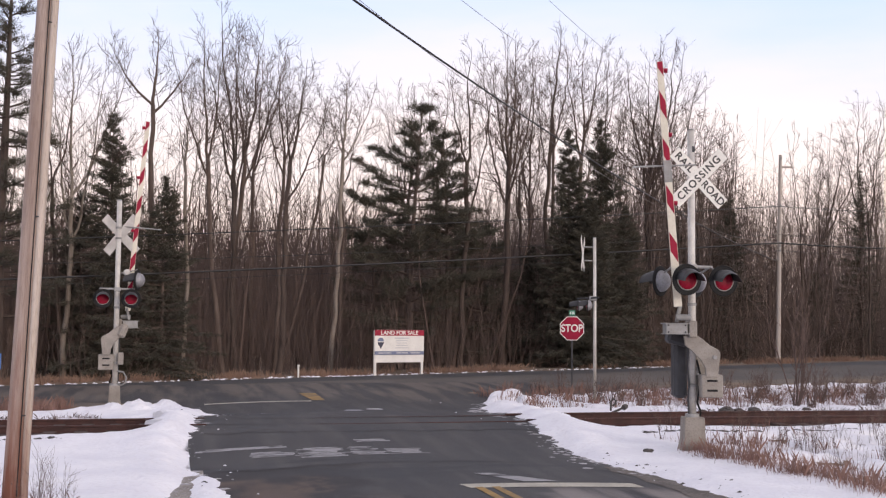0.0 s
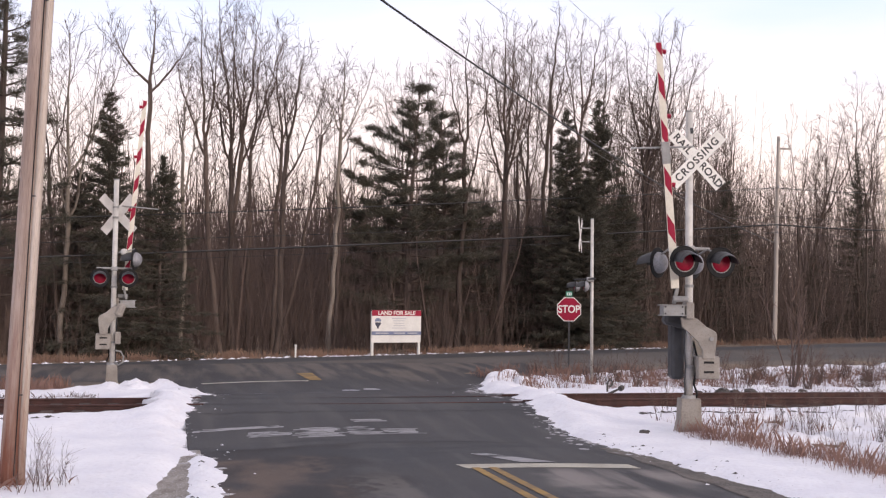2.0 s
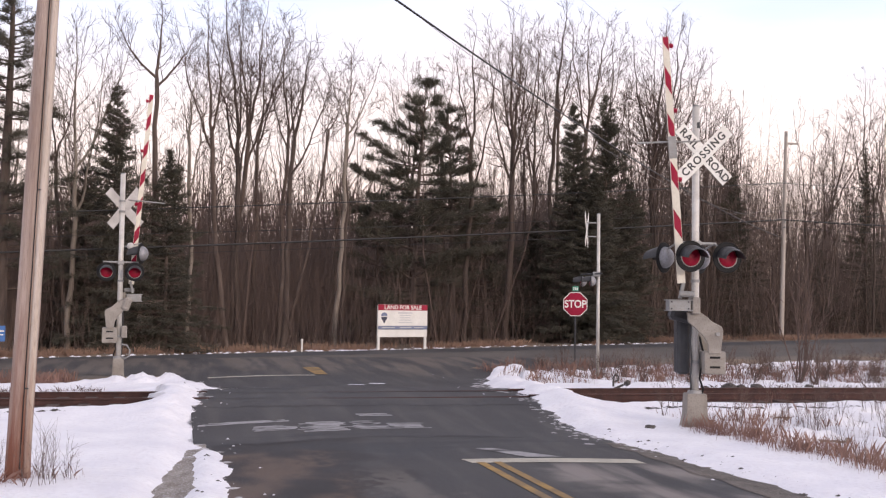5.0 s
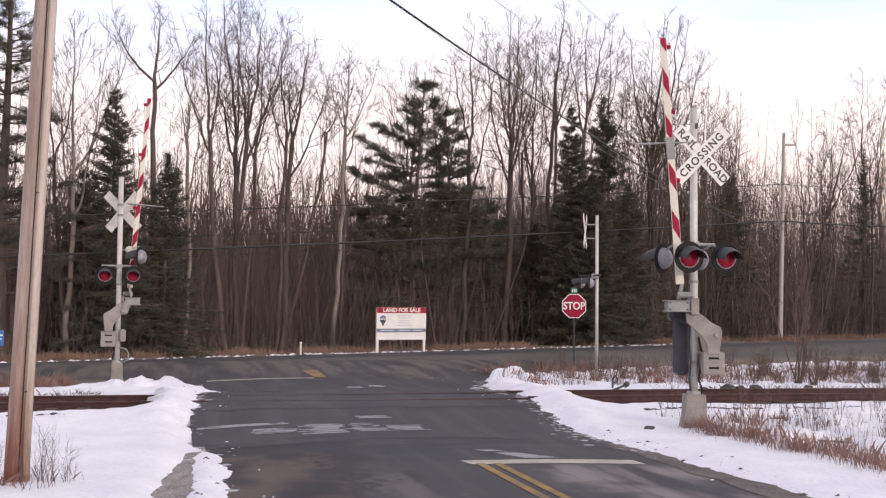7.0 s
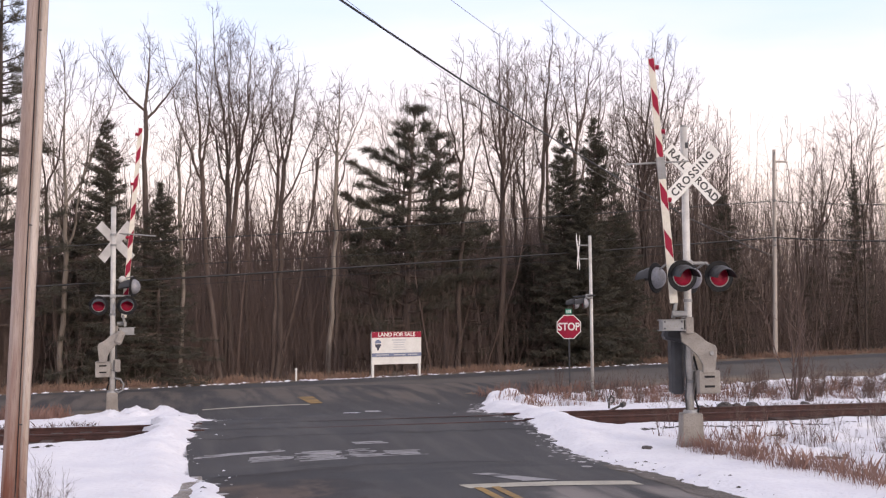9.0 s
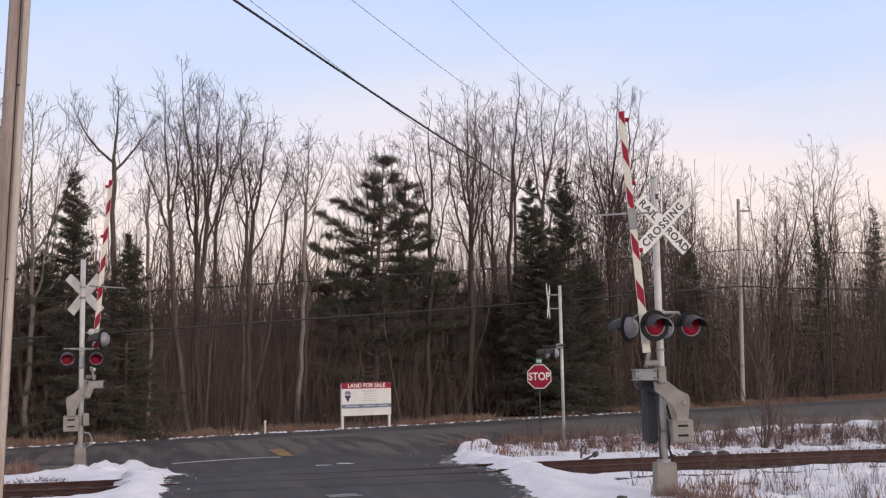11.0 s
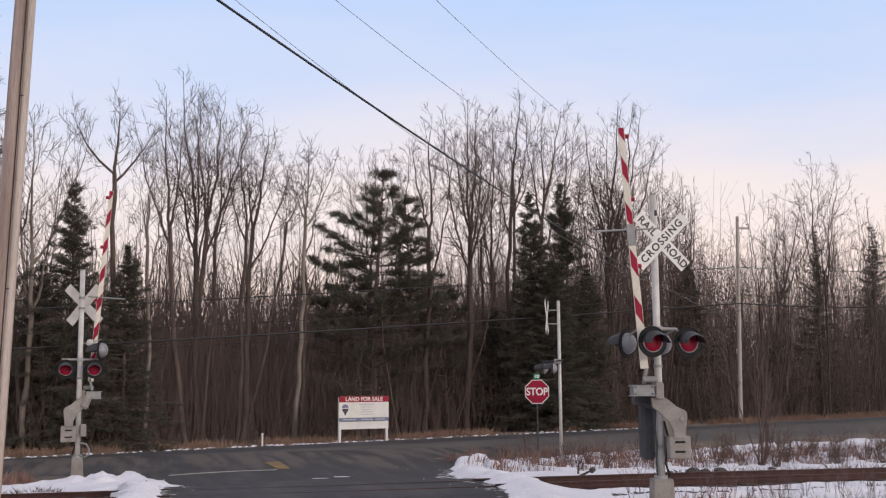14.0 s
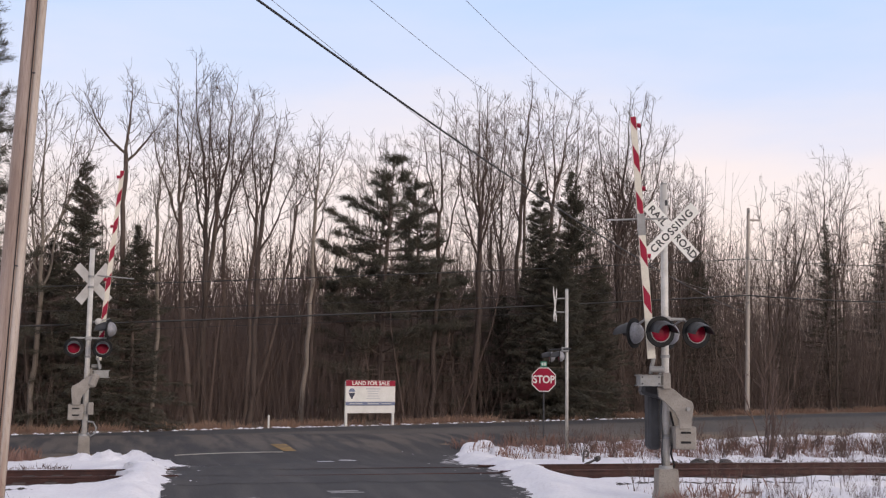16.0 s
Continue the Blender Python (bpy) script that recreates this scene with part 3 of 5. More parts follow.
# broken line of dark ballast stones showing along the track
for i in range(420):
    side = rng.choice((-1, 1))
    x, y = from_near(-2.15 + rng.gauss(0, 0.05) - 0.25 * (side > 0), side * (4.9 + 9.0 * rng.random() ** 1.2))
    if float(lumps(x, y, 1.1, 3.0)) < -0.1:
        continue
    w = rng.uniform(0.012, 0.035)
    b = len(V)
    zt = Z(x, y) + max(0.0, float(snow_depth(np.float64(x), np.float64(y))))
    for k in range(6):
        an = k * 1.0472 + rng.uniform(-0.4, 0.4)
        V.append((x + w * 3.0 * math.cos(an), y + w * 1.4 * math.sin(an), zt - 0.006))
    V.append((x, y, zt + w * 0.9))
    F += [(b + k, b + (k + 1) % 6, b + 6) for k in range(6)]
tagged(obj_from("earth_clods", V, F, STONE), "dark clods of gravel on the snow edge", "gravel", kind="stuff")

# ---- railway ----
TRACK_TOP = 0.20


def rail_mesh(a, b, s):
    """A flat-bottomed rail from r = a to r = b."""
    prof = ((-0.07, -0.16), (0.07, -0.16), (0.07, -0.145), (0.012, -0.12), (0.012, -0.04), (0.036, -0.03), (0.036, 0), (-0.036, 0), (-0.036, -0.03), (-0.012, -0.04), (-0.012, -0.12), (-0.07, -0.145))
    V, F = [], []
    n = 40
    for i in range(n + 1):
        r = a + (b - a) * i / n
        for ps, pz in prof:
            V.append((*from_near(s + ps, r), TRACK_TOP + pz + 0.02 * math.sin(r * 0.23)))
    k = len(prof)
    for i in range(n):
        for j in range(k):
            F.append((i * k + j, i * k + (j + 1) % k, (i + 1) * k + (j + 1) % k, (i + 1) * k + j))
    F += [tuple(range(k)), tuple(range(n * k + k - 1, n * k - 1, -1))]
    return V, F


track = thing("railway_track", Matrix(), "rusty railway track on brown ballast half buried in snow", "railway track", kind="structure")
for s in (-0.79, 0.70):
    for a, b in ((-60, -3.1), (3.1, 60)):
        ob = obj_from("rail", *rail_mesh(a, b, s), RAIL, track)
    ob = obj_from("crossing_rail", *rail_mesh(-3.1, 3.1, s), RAIL, track)
    ob.location.z = -0.032
V, F = [], []
for a, b in ((-60, -3.2), (3.2, 60)):
    nr = int((b - a) * 4)
    base = len(V)
    for i in range(nr + 1):
        r = a + (b - a) * i / nr
        for s, z in ((-2.2, -0.20), (-1.45, -0.08), (-0.95, -0.06), (-0.4, -0.07), (0.0, -0.06), (0.4, -0.07), (0.9, -0.06), (1.4, -0.08), (2.1, -0.2)):
            x, y = from_near(s, r)
            V.append((x, y, z + 0.115 + 0.025 * float(lumps(x, y, 0.21, 8.0))))
    for i in range(nr):
        for j in range(8):
            F.append((base + i * 9 + j, base + i * 9 + j + 1, base + (i + 1) * 9 + j + 1, base + (i + 1) * 9 + j))
obj_from("ballast", V, F, BALLAST, track)["kind"] = "stuff"
tie = box((0.23, 2.5, 0.18), bevel=0.015)
tie_ob = part("tie", tie, TIE, track)
ang = math.degrees(math.atan2(UY, UX)) - 90
first = True
for i in range(-46, 60):
    r = i * 0.53
    if abs(r) < 3.4:
        continue
    x, y = from_near(0.0, r)
    o = tie_ob if first else bpy.data.objects.new("tie", tie_ob.data)
    if not first:
        scene.collection.objects.link(o)
        o.parent = track
    first = False
    o.matrix_local = pose(x, y, -0.015 + rng.uniform(-0.01, 0.015), 0, 0, ang + rng.uniform(-1.5, 1.5))
# flangeway gaps in the crossing
for s in (-0.70, 0.61):
    strip("flangeway", [[from_near(s - 0.03, r), from_near(s + 0.03, r)] for r in spaced(-3.2, 3.2, 16)], DARK_SEAL, 0.020, "dark flangeway groove in the crossing", "groove")

# ---- road paint and patches ----
def paint(name, quad, material, lift, label, cells=8):
    (a, b, c, d) = quad
    rows = []
    for i in range(cells + 1):
        t = i / cells
        p = (a[0] + (d[0] - a[0]) * t, a[1] + (d[1] - a[1]) * t)
        q = (b[0] + (c[0] - b[0]) * t, b[1] + (c[1] - b[1]) * t)
        rows.append([from_near(p[0] + (q[0] - p[0]) * k / cells, p[1] + (q[1] - p[1]) * k / cells) for k in range(cells + 1)])
    return strip(name, rows, material, lift, label, "road marking")


def worn_bar(r0, r1, s0, s1):
    """A bar of old paint, worn into streaks of uneven length."""
    V, F = [], []
    s = s0
    while s < s1 - 0.03:
        d = rng.uniform(0.05, 0.13)
        a, b = r0 + rng.gauss(0, 0.07), r1 + rng.gauss(0, 0.07)
        k = len(V)
        for q in range(9):
            r = a + (b - a) * q / 8
            for e in (0, min(s + d, s1) - s):
                x, y = from_near(s + e + 0.02 * float(lumps(r, s, 0.1)), r)
                V.append((x, y, Z(x, y) + 0.018))
        F += [(k + 2 * q, k + 2 * q + 2, k + 2 * q + 3, k + 2 * q + 1) for q in range(8)]
        s += d * rng.choice((1.0, 1.0, 1.35))
    return tagged(obj_from("faded_bar", V, F, FROST), "faded white bar worn into the asphalt", "road marking", "", "structure")


paint("stop_line", ((-8.72, -0.10), (-8.72, 2.22), (-8.32, 2.2), (-8.36, -0.16)), LINE, 0.018, "worn white stop line painted on asphalt")
paint("stop_line", ((7.55, -2.9), (7.55, -0.15), (7.8, -0.15), (7.8, -2.9)), LINE, 0.022, "worn white stop line painted on asphalt")
for r in (0.02, 0.24):
    paint("centre_line", ((-40, r - 0.055), (-40, r + 0.055), (-8.65, r + 0.055), (-8.65, r - 0.055)), YELLOW, 0.018, "worn double yellow centre line", 24)
paint("centre_mark", ((7.95, -0.10), (7.95, 0.24), (10.3, 0.26), (10.3, -0.20)), YELLOW, 0.022, "worn yellow end of the centre line", 6)
for r0, r1, s0, s1 in ((-3.2, -1.95, -3.66, -3.45), (-2.5, -1.92, -4.55, -4.0), (-1.72, -1.08, -4.85, -3.80), (-0.92, -0.52, -4.75, -3.85), (-0.36, 0.16, -4.75, -4.15), (-0.70, -0.12, -3.35, -3.10)):
    worn_bar(r0, r1, s0, s1)
paint("road_patch", ((-8.2, 0.75), (-8.2, 1.25), (-7.3, 0.55), (-7.3, 0.3)), FROST, 0.018, "faded white turn mark")
for s0, r0, r1 in ((-5.95, -3.1, 1.4), (1.9, -3.0, 3.2), (-2.1, -3.2, 3.0)):
    strip("road_crack", [[from_near(s0 - 0.014 + 0.22 * float(lumps(r, s0, 0.5)) + 0.06 * float(lumps(r, s0, 0.13)), r), from_near(s0 + 0.014 + 0.22 * float(lumps(r, s0, 0.5)) + 0.06 * float(lumps(r, s0, 0.13)), r)] for r in spaced(r0, r1, 40)], BLACK, 0.020, "dark tar-filled crack across the road", "crack")
for s0, r0 in ((4.6, 0.5), (5.1, 1.1), (2.6, -2.6), (2.9, -1.9)):
    paint("ice_patch", ((s0, r0 - 0.22), (s0, r0 + 0.22), (s0 + 0.25, r0 + 0.14), (s0 + 0.2, r0 - 0.16)), SNOW, 0.020, "thin patch of trodden snow on the asphalt", 4)


# ---- crossing signals ----
def lamp_unit(parent, at, heading, size=1.0, name="signal_lamp"):
    """A flasher: round black backboard, hooded red lens and domed back. heading 0 faces -y."""
    m = pose(*at, 0, 0, heading) @ Matrix.Scale(size, 4)
    bm = bmesh.new()
    bmesh.ops.create_cone(bm, cap_ends=True, segments=28, radius1=0.255, radius2=0.255, depth=0.018, matrix=pose(0, 0, 0, 90, 0, 0))
    lamp = part(name, bm, BLACK, parent, "round black flasher backboard")
    lamp.matrix_local = m
    V, F = [], []  # rolled rim of the board
    pts = [np.array((0.25 * math.cos(a), -0.004, 0.25 * math.sin(a))) for a in spaced(0, 2 * math.pi, 28)]
    tube(V, F, pts, [0.012] * len(pts), 5)
    obj_from("rim", V, F, BLACK, lamp)
    bm = bmesh.new()
    bmesh.ops.create_uvsphere(bm, u_segments=24, v_segments=10, radius=1.0, matrix=pose(0, -0.012, 0) @ Matrix.Diagonal((0.165, 0.05, 0.165, 1)))
    part("lens", bm, RED_LENS, lamp, "red glass lens", True)
    V, F = [], []
    pts = [np.array((0.170 * math.cos(a), -0.02, 0.170 * math.sin(a))) for a in spaced(math.pi * 0.98, math.pi * 2.02, 20)]
    tube(V, F, pts, [0.010] * len(pts), 5)
    obj_from("lens_ring", V, F, GALV, lamp)
    # the hood: an upper half shell that reaches forward
    V, F = [], []
    n = 16
    for depth, rad in ((0.0, 0.186), (-0.12, 0.190), (-0.25, 0.188), (-0.32, 0.184)):
        for t in (0, 0.006):
            for i in range(n + 1):
                a = math.pi * (0.0 + 1.0 * i / n)
                if depth < -0.2:
                    a = math.pi * (0.5 + (i / n - 0.5) * (0.95 if depth > -0.3 else 0.86))
                V.append(((rad - t) * math.cos(a), depth, (rad - t) * math.sin(a) - 0.075 * (depth / 0.32) ** 2))
    k = n + 1
    for d in range(3):
        for t in (0, 1):
            for i in range(n):
                p = (d * 2 + t) * k + i
                f = (p, p + 1, p + 2 * k + 1, p + 2 * k)
                F.append(f if t else f[::-1])
    for i in range(n):
        p = 6 * k + i
        F.append((p, p + 1, p + k + 1, p + k))
    obj_from("hood", V, F, HOOD, lamp, smooth=True)
    bm = bmesh.new()
    bmesh.ops.create_uvsphere(bm, u_segments=20, v_segments=12, radius=1.0, matrix=pose(0, 0.0, 0) @ Matrix.Diagonal((0.185, 0.17, 0.185, 1)))
    bmesh.ops.delete(bm, geom=[v for v in bm.verts if v.co.y < -0.001], context="VERTS")
    part("housing", bm, GREYBACK, lamp, "domed grey lamp housing", True)
    return lamp


def crossbuck(parent, at, turn, tilt=0.0):
    """Two white blades, lettered on the front (-y)."""
    for k, (ang, words) in enumerate(((-50 + tilt, ("RAIL", "ROAD")), (41 + tilt, ("CROSSING",)))):
        m = pose(*at, 0, 0, turn) @ pose(0, -0.012 * k - 0.075, 0, 0, -ang, 0)
        b = part("blade", box((1.22, 0.006, 0.23), bevel=0.002), SIGNBACK, parent, "white crossbuck blade with black letters")
        b.matrix_local = m
        f = part("face", box((1.215, 0.002, 0.226), at=(0, -0.004, 0), bevel=0), WHITE, b)
        if len(words) == 1:
            lettering(words[0], 0.18, pose(0, -0.007, 0) @ UPRIGHT, LETTER, b, "lettering", 1.0, 0.004, 1.22)
        else:
            lettering(words[0], 0.18, pose(-0.36, -0.007, 0) @ UPRIGHT, LETTER, b, "lettering", 1.0, 0.004, 1.12)
            lettering(words[1], 0.18, pose(0.355, -0.007, 0) @ UPRIGHT, LETTER, b, "lettering", 1.0)


def gate_arm(parent, foot, tip, w0, w1, lamp_side, first, period, count):
    """A tapering board with slanting red and white stripes, from foot to tip."""
    a, b = Vector(foot), Vector(tip)
    L = (b - a).length
    turn = math.degrees(math.atan2(b.x - a.x, b.z - a.z))
    m = pose(*a, 0, turn, 0)
    core = part("gate_arm", plate([(-w0 / 2, 0), (w0 / 2, 0), (w1 / 2, L), (-w1 / 2, L)], 0.035), CREAM, parent, "upright gate arm striped red and white")
    core.matrix_local = m
    wid = lambda q: (w0 + (w1 - w0) * q / L) / 2 - 0.006
    reds = [(L - 0.003, L - 0.20)] + [(L - first - k * period, L - first - k * period - 0.38) for k in range(count)]
    for k, (hi, lo) in enumerate(reds):
        dz = 0.13 if k else 0.10
        slant = [(-wid(lo), lo + dz), (wid(lo), lo - dz * 0.5), (wid(hi), hi - dz if k else hi), (-wid(hi), hi + dz * 0.5 if k else hi)]
        for side in (-1, 1):
            part("stripe", plate(slant, 0.003, m=pose(0, side * 0.0195, 0)), RED, core)
    if count < 5:
        part("sleeve", plate([(-wid(L - 2.05) - 0.012, L - 2.05), (wid(L - 2.05) + 0.012, L - 2.05), (wid(L - 1.68) + 0.012, L - 1.68), (-wid(L - 1.68) - 0.012, L - 1.68)], 0.052), GALV, core, "grey splice sleeve")
    for q in (0.965, 0.70, 0.42):
        z = L * q
        lp = part("arm_lamp", cyl(0.036, 0.042, (lamp_side * 0.05, 0.02, z), (lamp_side * 0.12, 0.02, z - 0.015), 12), RED, core, "small red gate arm lamp")
    return core


def crossing_signal(base, turn, ground, conc_top, top_z, lamps_z, lamp_turn, foot, tip, label, buck_z, stripes, buck_x=0.10, buck_turn=8, case=True, rear=True, buck_tilt=0.0, lamp_size=1.0, foot_size=1.0, reach=0.0, aim=None):
    """Mast with crossbuck, two pairs of flashers, gate mechanism and raised arm. Heights are in the world; the front is -y."""
    g = ground
    sig = thing("crossing_signal", pose(*base, g, 0, 0, turn), label, "crossing signal", "railway crossing signals")
    h = lambda z: z - g
    # footing: a tapered block on a wider foot
    bm = plate([(x * foot_size, h(conc_top) + z) for x, z in ((-0.25, -0.68), (0.25, -0.68), (0.18, -0.36), (0.165, 0), (-0.165, 0), (-0.18, -0.36))], 0.36 * foot_size)
    bmesh.ops.bevel(bm, geom=list(bm.edges), offset=0.015, segments=1, affect="EDGES")
    part("footing", bm, CONCRETE, sig, "chipped concrete footing")
    part("mast", cyl(0.064, 0.060, (0, 0, h(conc_top)), (0, 0, h(top_z)), 20), ALU, sig, "dull aluminium mast", True)
    part("mast_cap", cyl(0.066, 0.05, (0, 0, h(top_z)), (0, 0, h(top_z) + 0.03), 16), GALV, sig)
    part("mast_flange", cyl(0.13, 0.12, (0, 0, h(conc_top)), (0, 0, h(conc_top) + 0.05), 16), GALV, sig)
    for z in (1.05, 2.4, buck_z - 0.12, buck_z + 0.14):
        part("clamp", cyl(0.078, 0.078, (0, 0, h(z)), (0, 0, h(z) + 0.05), 16), GALV, sig)
    part("hand_hole", box((0.05, 0.01, 0.10), (0.03, -0.062, h(top_z) - 0.32)), DARKBOX, sig)
    crossbuck(sig, (buck_x, 0, h(buck_z)), buck_turn, buck_tilt)
    # rod that steadies the raised arm
    part("arm_rest", cyl(0.016, 0.016, (0.05, -0.10, h(buck_z) + 0.22), (-1.02, -0.20, h(buck_z) + 0.16), 8), GALV, sig, "horizontal galvanised rod")
    # flashers
    zl = h(lamps_z)
    c, s_ = math.cos(radians(lamp_turn)), math.sin(radians(lamp_turn))
    arm = part("lamp_crossarm", cyl(0.026, 0.026, (-0.42 * c, -0.42 * s_, zl + 0.24), (0.42 * c, 0.42 * s_, zl + 0.24), 10), GALV, sig, "galvanised cross arm")
    part("junction_box", box((0.16, 0.14, 0.12), (0, 0, zl + 0.23), (0, 0, lamp_turn), 0.02), GALV, sig)
    for d in (-0.375 * lamp_size, 0.375 * lamp_size):
        for fwd, turn2 in (((1, aim[0] if aim else lamp_turn),) + (((-1, aim[1] if aim else lamp_turn + 180),) if rear else ())):
            p = (d * c + fwd * 0.36 * s_, d * s_ - fwd * 0.36 * c, zl)
            lamp_unit(sig, p, turn2, lamp_size)
            part("lamp_bracket", cyl(0.018, 0.018, (d * c, d * s_, zl + 0.24), (p[0] - fwd * 0.10 * s_, p[1] + fwd * 0.10 * c, zl + 0.14), 8), GALV, sig)
    # gate mechanism: case behind the mast, curved counterweight arms, weights
    if case:
        part("gate_mechanism", box((0.22, 0.36, 1.0), (-0.16, 0.30, h(1.35)), bevel=0.05), DARKBOX, sig, "dark grey gate mechanism case")
        part("gate_mechanism", box((0.46, 0.34, 0.22), (-0.18, 0.12, h(1.84)), (0, 14, 0), 0.05), DARKBOX, sig)
    else:
        part("gate_mechanism", box((0.20, 0.30, 0.34), (-0.16, 0.16, h(1.86)), (0, -20, 0), 0.05), CAST, sig, "grey gate mechanism case")
        part("cable_box", box((0.14, 0.16, 0.30), (-0.12, 0.10, h(1.18)), bevel=0.02), CAST, sig)
    bm = box((0.36, 0.30, 0.17), (-0.33, -0.22, h(2.015)), bevel=0.012)
    arm_box = part("arm_bracket", bm, GALV, sig, "grey channel bracket holding the arm")
    for dz in (-0.085, 0.085):
        part("flange", box((0.42, 0.33, 0.018), (-0.33, -0.22, h(2.015) + dz), bevel=0.004), GALV, arm_box)
    for bx in (-0.47, -0.19):
        for bz in (-0.055, 0.055):
            part("bolt", cyl(0.014, 0.014, (bx, -0.385, h(2.015) + bz), (bx, -0.365, h(2.015) + bz), 8), DARKBOX, arm_box)
    part("bracket_block", box((0.14, 0.34, 0.28), (-0.06, -0.20, h(2.01)), bevel=0.02), CAST, sig)
    dx = -0.08 - 0.6 * reach
    out = [(-0.12, 1.90), (0.08, 1.92), (0.20, 1.84), (0.30, 1.75), (0.46, 1.67), (0.485, 1.60), (0.44, 1.22), (0.24, 1.22), (0.235, 1.36), (0.16, 1.50), (0.02, 1.64), (-0.10, 1.74)]
    for y in (-0.27, 0.22):
        bm = plate([(x * (1 - reach) + dx, h(z + 0.05 * (reach > 0))) for x, z in out], 0.055, m=pose(0, y, 0))
        bmesh.ops.bevel(bm, geom=list(bm.edges), offset=0.010, segments=1, affect="EDGES")
        part("counterweight_arm", bm, CAST, sig, "curved grey counterweight arm")
    part("pivot_bolt", cyl(0.035, 0.035, (0.31 - reach, -0.32, h(1.55)), (0.31 - reach, -0.285, h(1.55)), 10), GALV, sig)
    wt = part("counterweight", box((0.36, 0.46, 0.38), (0.27 - reach, -0.05, h(1.07) + 0.5 * reach), bevel=0.018), CAST, sig, "slotted grey counterweight block")
    for dz in (0.09, -0.07):
        for y in (-0.284, 0.184):
            part("slot", box((0.17, 0.012, 0.035), (0.27 - reach, y, h(1.07) + 0.5 * reach + dz), bevel=0.012), BLACK, wt)
    part("link", box((0.06, 0.06, 0.30), (-0.27, -0.22, h(2.27)), (0, 12, 0), 0.01), GALV, sig)
    part("link", cyl(0.05, 0.05, (-0.34, -0.36, h(2.20)), (-0.10, -0.36, h(2.20)), 10), GALV, sig)
    gate_arm(sig, (foot[0], -0.25, h(foot[1])), (tip[0], -0.25, h(tip[1])), 0.132, 0.104, 1, *stripes)
    # cable loop at the mast
    V, F = [], []
    pts = [np.array(p) for p in ((0.07, -0.02, h(1.5)), (0.12, -0.06, h(1.25)), (0.10, -0.07, h(1.0)), (0.06, -0.08, h(0.8)), (0.12, -0.08, h(0.62)), (0.09, -0.04, h(0.5)))]
    tube(V, F, pts, [0.018] * 6, 6)
    obj_from("cable", V, F, BLACK, sig)
    V, F = [], []
    tube(V, F, [np.array(p) for p in ((-0.075, -0.03, h(1.75)), (-0.09, -0.05, h(1.4)), (-0.07, -0.06, h(1.1)), (-0.085, -0.05, h(0.85)), (-0.07, -0.03, h(0.6)))], [0.016] * 5, 6)
    obj_from("cable", V, F, DARKBOX, sig)
    return sig


sig_near = crossing_signal((4.235, 19.40), 0, Z(4.235, 19.4), 0.55, 5.37, 2.82, 25, (-0.285, 2.38), (-0.575, 6.50), "aluminium crossing signal with lettered crossbuck, flashers and raised gate", 4.555, (0.55, 0.80, 4), buck_tilt=4, aim=(13, 230))
sig_far = crossing_signal((-7.915, 28.3), 195.6, Z(-7.975, 28.3), 0.53, 5.05, 2.64, 0, (-0.26, 2.35), (-0.63, 7.10), "crossing signal seen from behind, crossbuck back and raised gate", 4.22, (0.50, 0.71, 6), -0.10, 30, False, lamp_size=0.88, foot_size=0.78, reach=0.05)
side_lamp = lamp_unit(sig_far, (-0.48, 0.10, 3.10 - Z(-7.975, 28.3)), 70)
V, F = [], []
tube(V, F, [np.array(p) for p in ((-0.05, 0.12, 0.95), (-0.20, 0.16, 0.92), (-0.27, 0.17, 0.80), (-0.25, 0.17, 0.66), (-0.15, 0.15, 0.60), (-0.05, 0.10, 0.66))], [0.022] * 6, 8)
obj_from("conduit", V, F, GALV, sig_far, smooth=True)["label"] = "grey conduit loop"
bell = bmesh.new()
bmesh.ops.create_uvsphere(bell, u_segments=16, v_segments=10, radius=0.09, matrix=pose(-0.22, 0.02, 3.28 - Z(-7.975, 28.3)))
part("bell", bell, ALU, sig_far, "small round bell", True)
part("bell_bracket", cyl(0.014, 0.014, (0, 0, 3.25 - Z(-7.975, 28.3)), (-0.48, 0.08, 3.36 - Z(-7.975, 28.3)), 8), GALV, sig_far)

# third signal, beyond the track, aimed along the far road
px, py = 4.385, 32.7
pz = Z(px, py)
sig_side = thing("side_crossing_signal", pose(px, py, pz), "slim pale mast with edge-on crossbuck and side-facing flashers", "crossing signal", "railway crossing signals")
part("mast", cyl(0.048, 0.045, (0, 0, -0.05), (-0.0, 0, 4.57 - pz), 16), ALU, sig_side, "pale painted mast", True)
part("mast_cap", cyl(0.05, 0.04, (0, 0, 4.57 - pz), (0, 0, 4.60 - pz), 12), GALV, sig_side)
for ang in (-45, 45):
    b = part("blade", box((1.22, 0.006, 0.23), bevel=0.002), WHITE, sig_side, "white crossbuck blade seen edge-on")
    b.matrix_local = pose(-0.33 - 0.012 * (ang > 0), 0, 4.13 - pz, 0, 0, 77) @ pose(0, 0, 0, 0, ang, 0)
for z in (3.93, 4.32):
    part("sign_bracket", cyl(0.018, 0.018, (0, 0, z - pz), (-0.33, 0, z - pz), 8), GALV, sig_side)
part("lamp_crossarm", cyl(0.022, 0.022, (0.06, -0.34, 2.88 - pz), (-0.45, 0.38, 2.86 - pz), 10), DARKBOX, sig_side)
part("junction_box", box((0.2, 0.16, 0.14), (-0.06, -0.04, 2.86 - pz), bevel=0.02), GALV, sig_side)
for p, hd in (((-0.24, -0.30, 2.66 - pz), -97), ((-0.42, 0.36, 2.66 - pz), -97)):
    lamp_unit(sig_side, p, hd, 0.8)

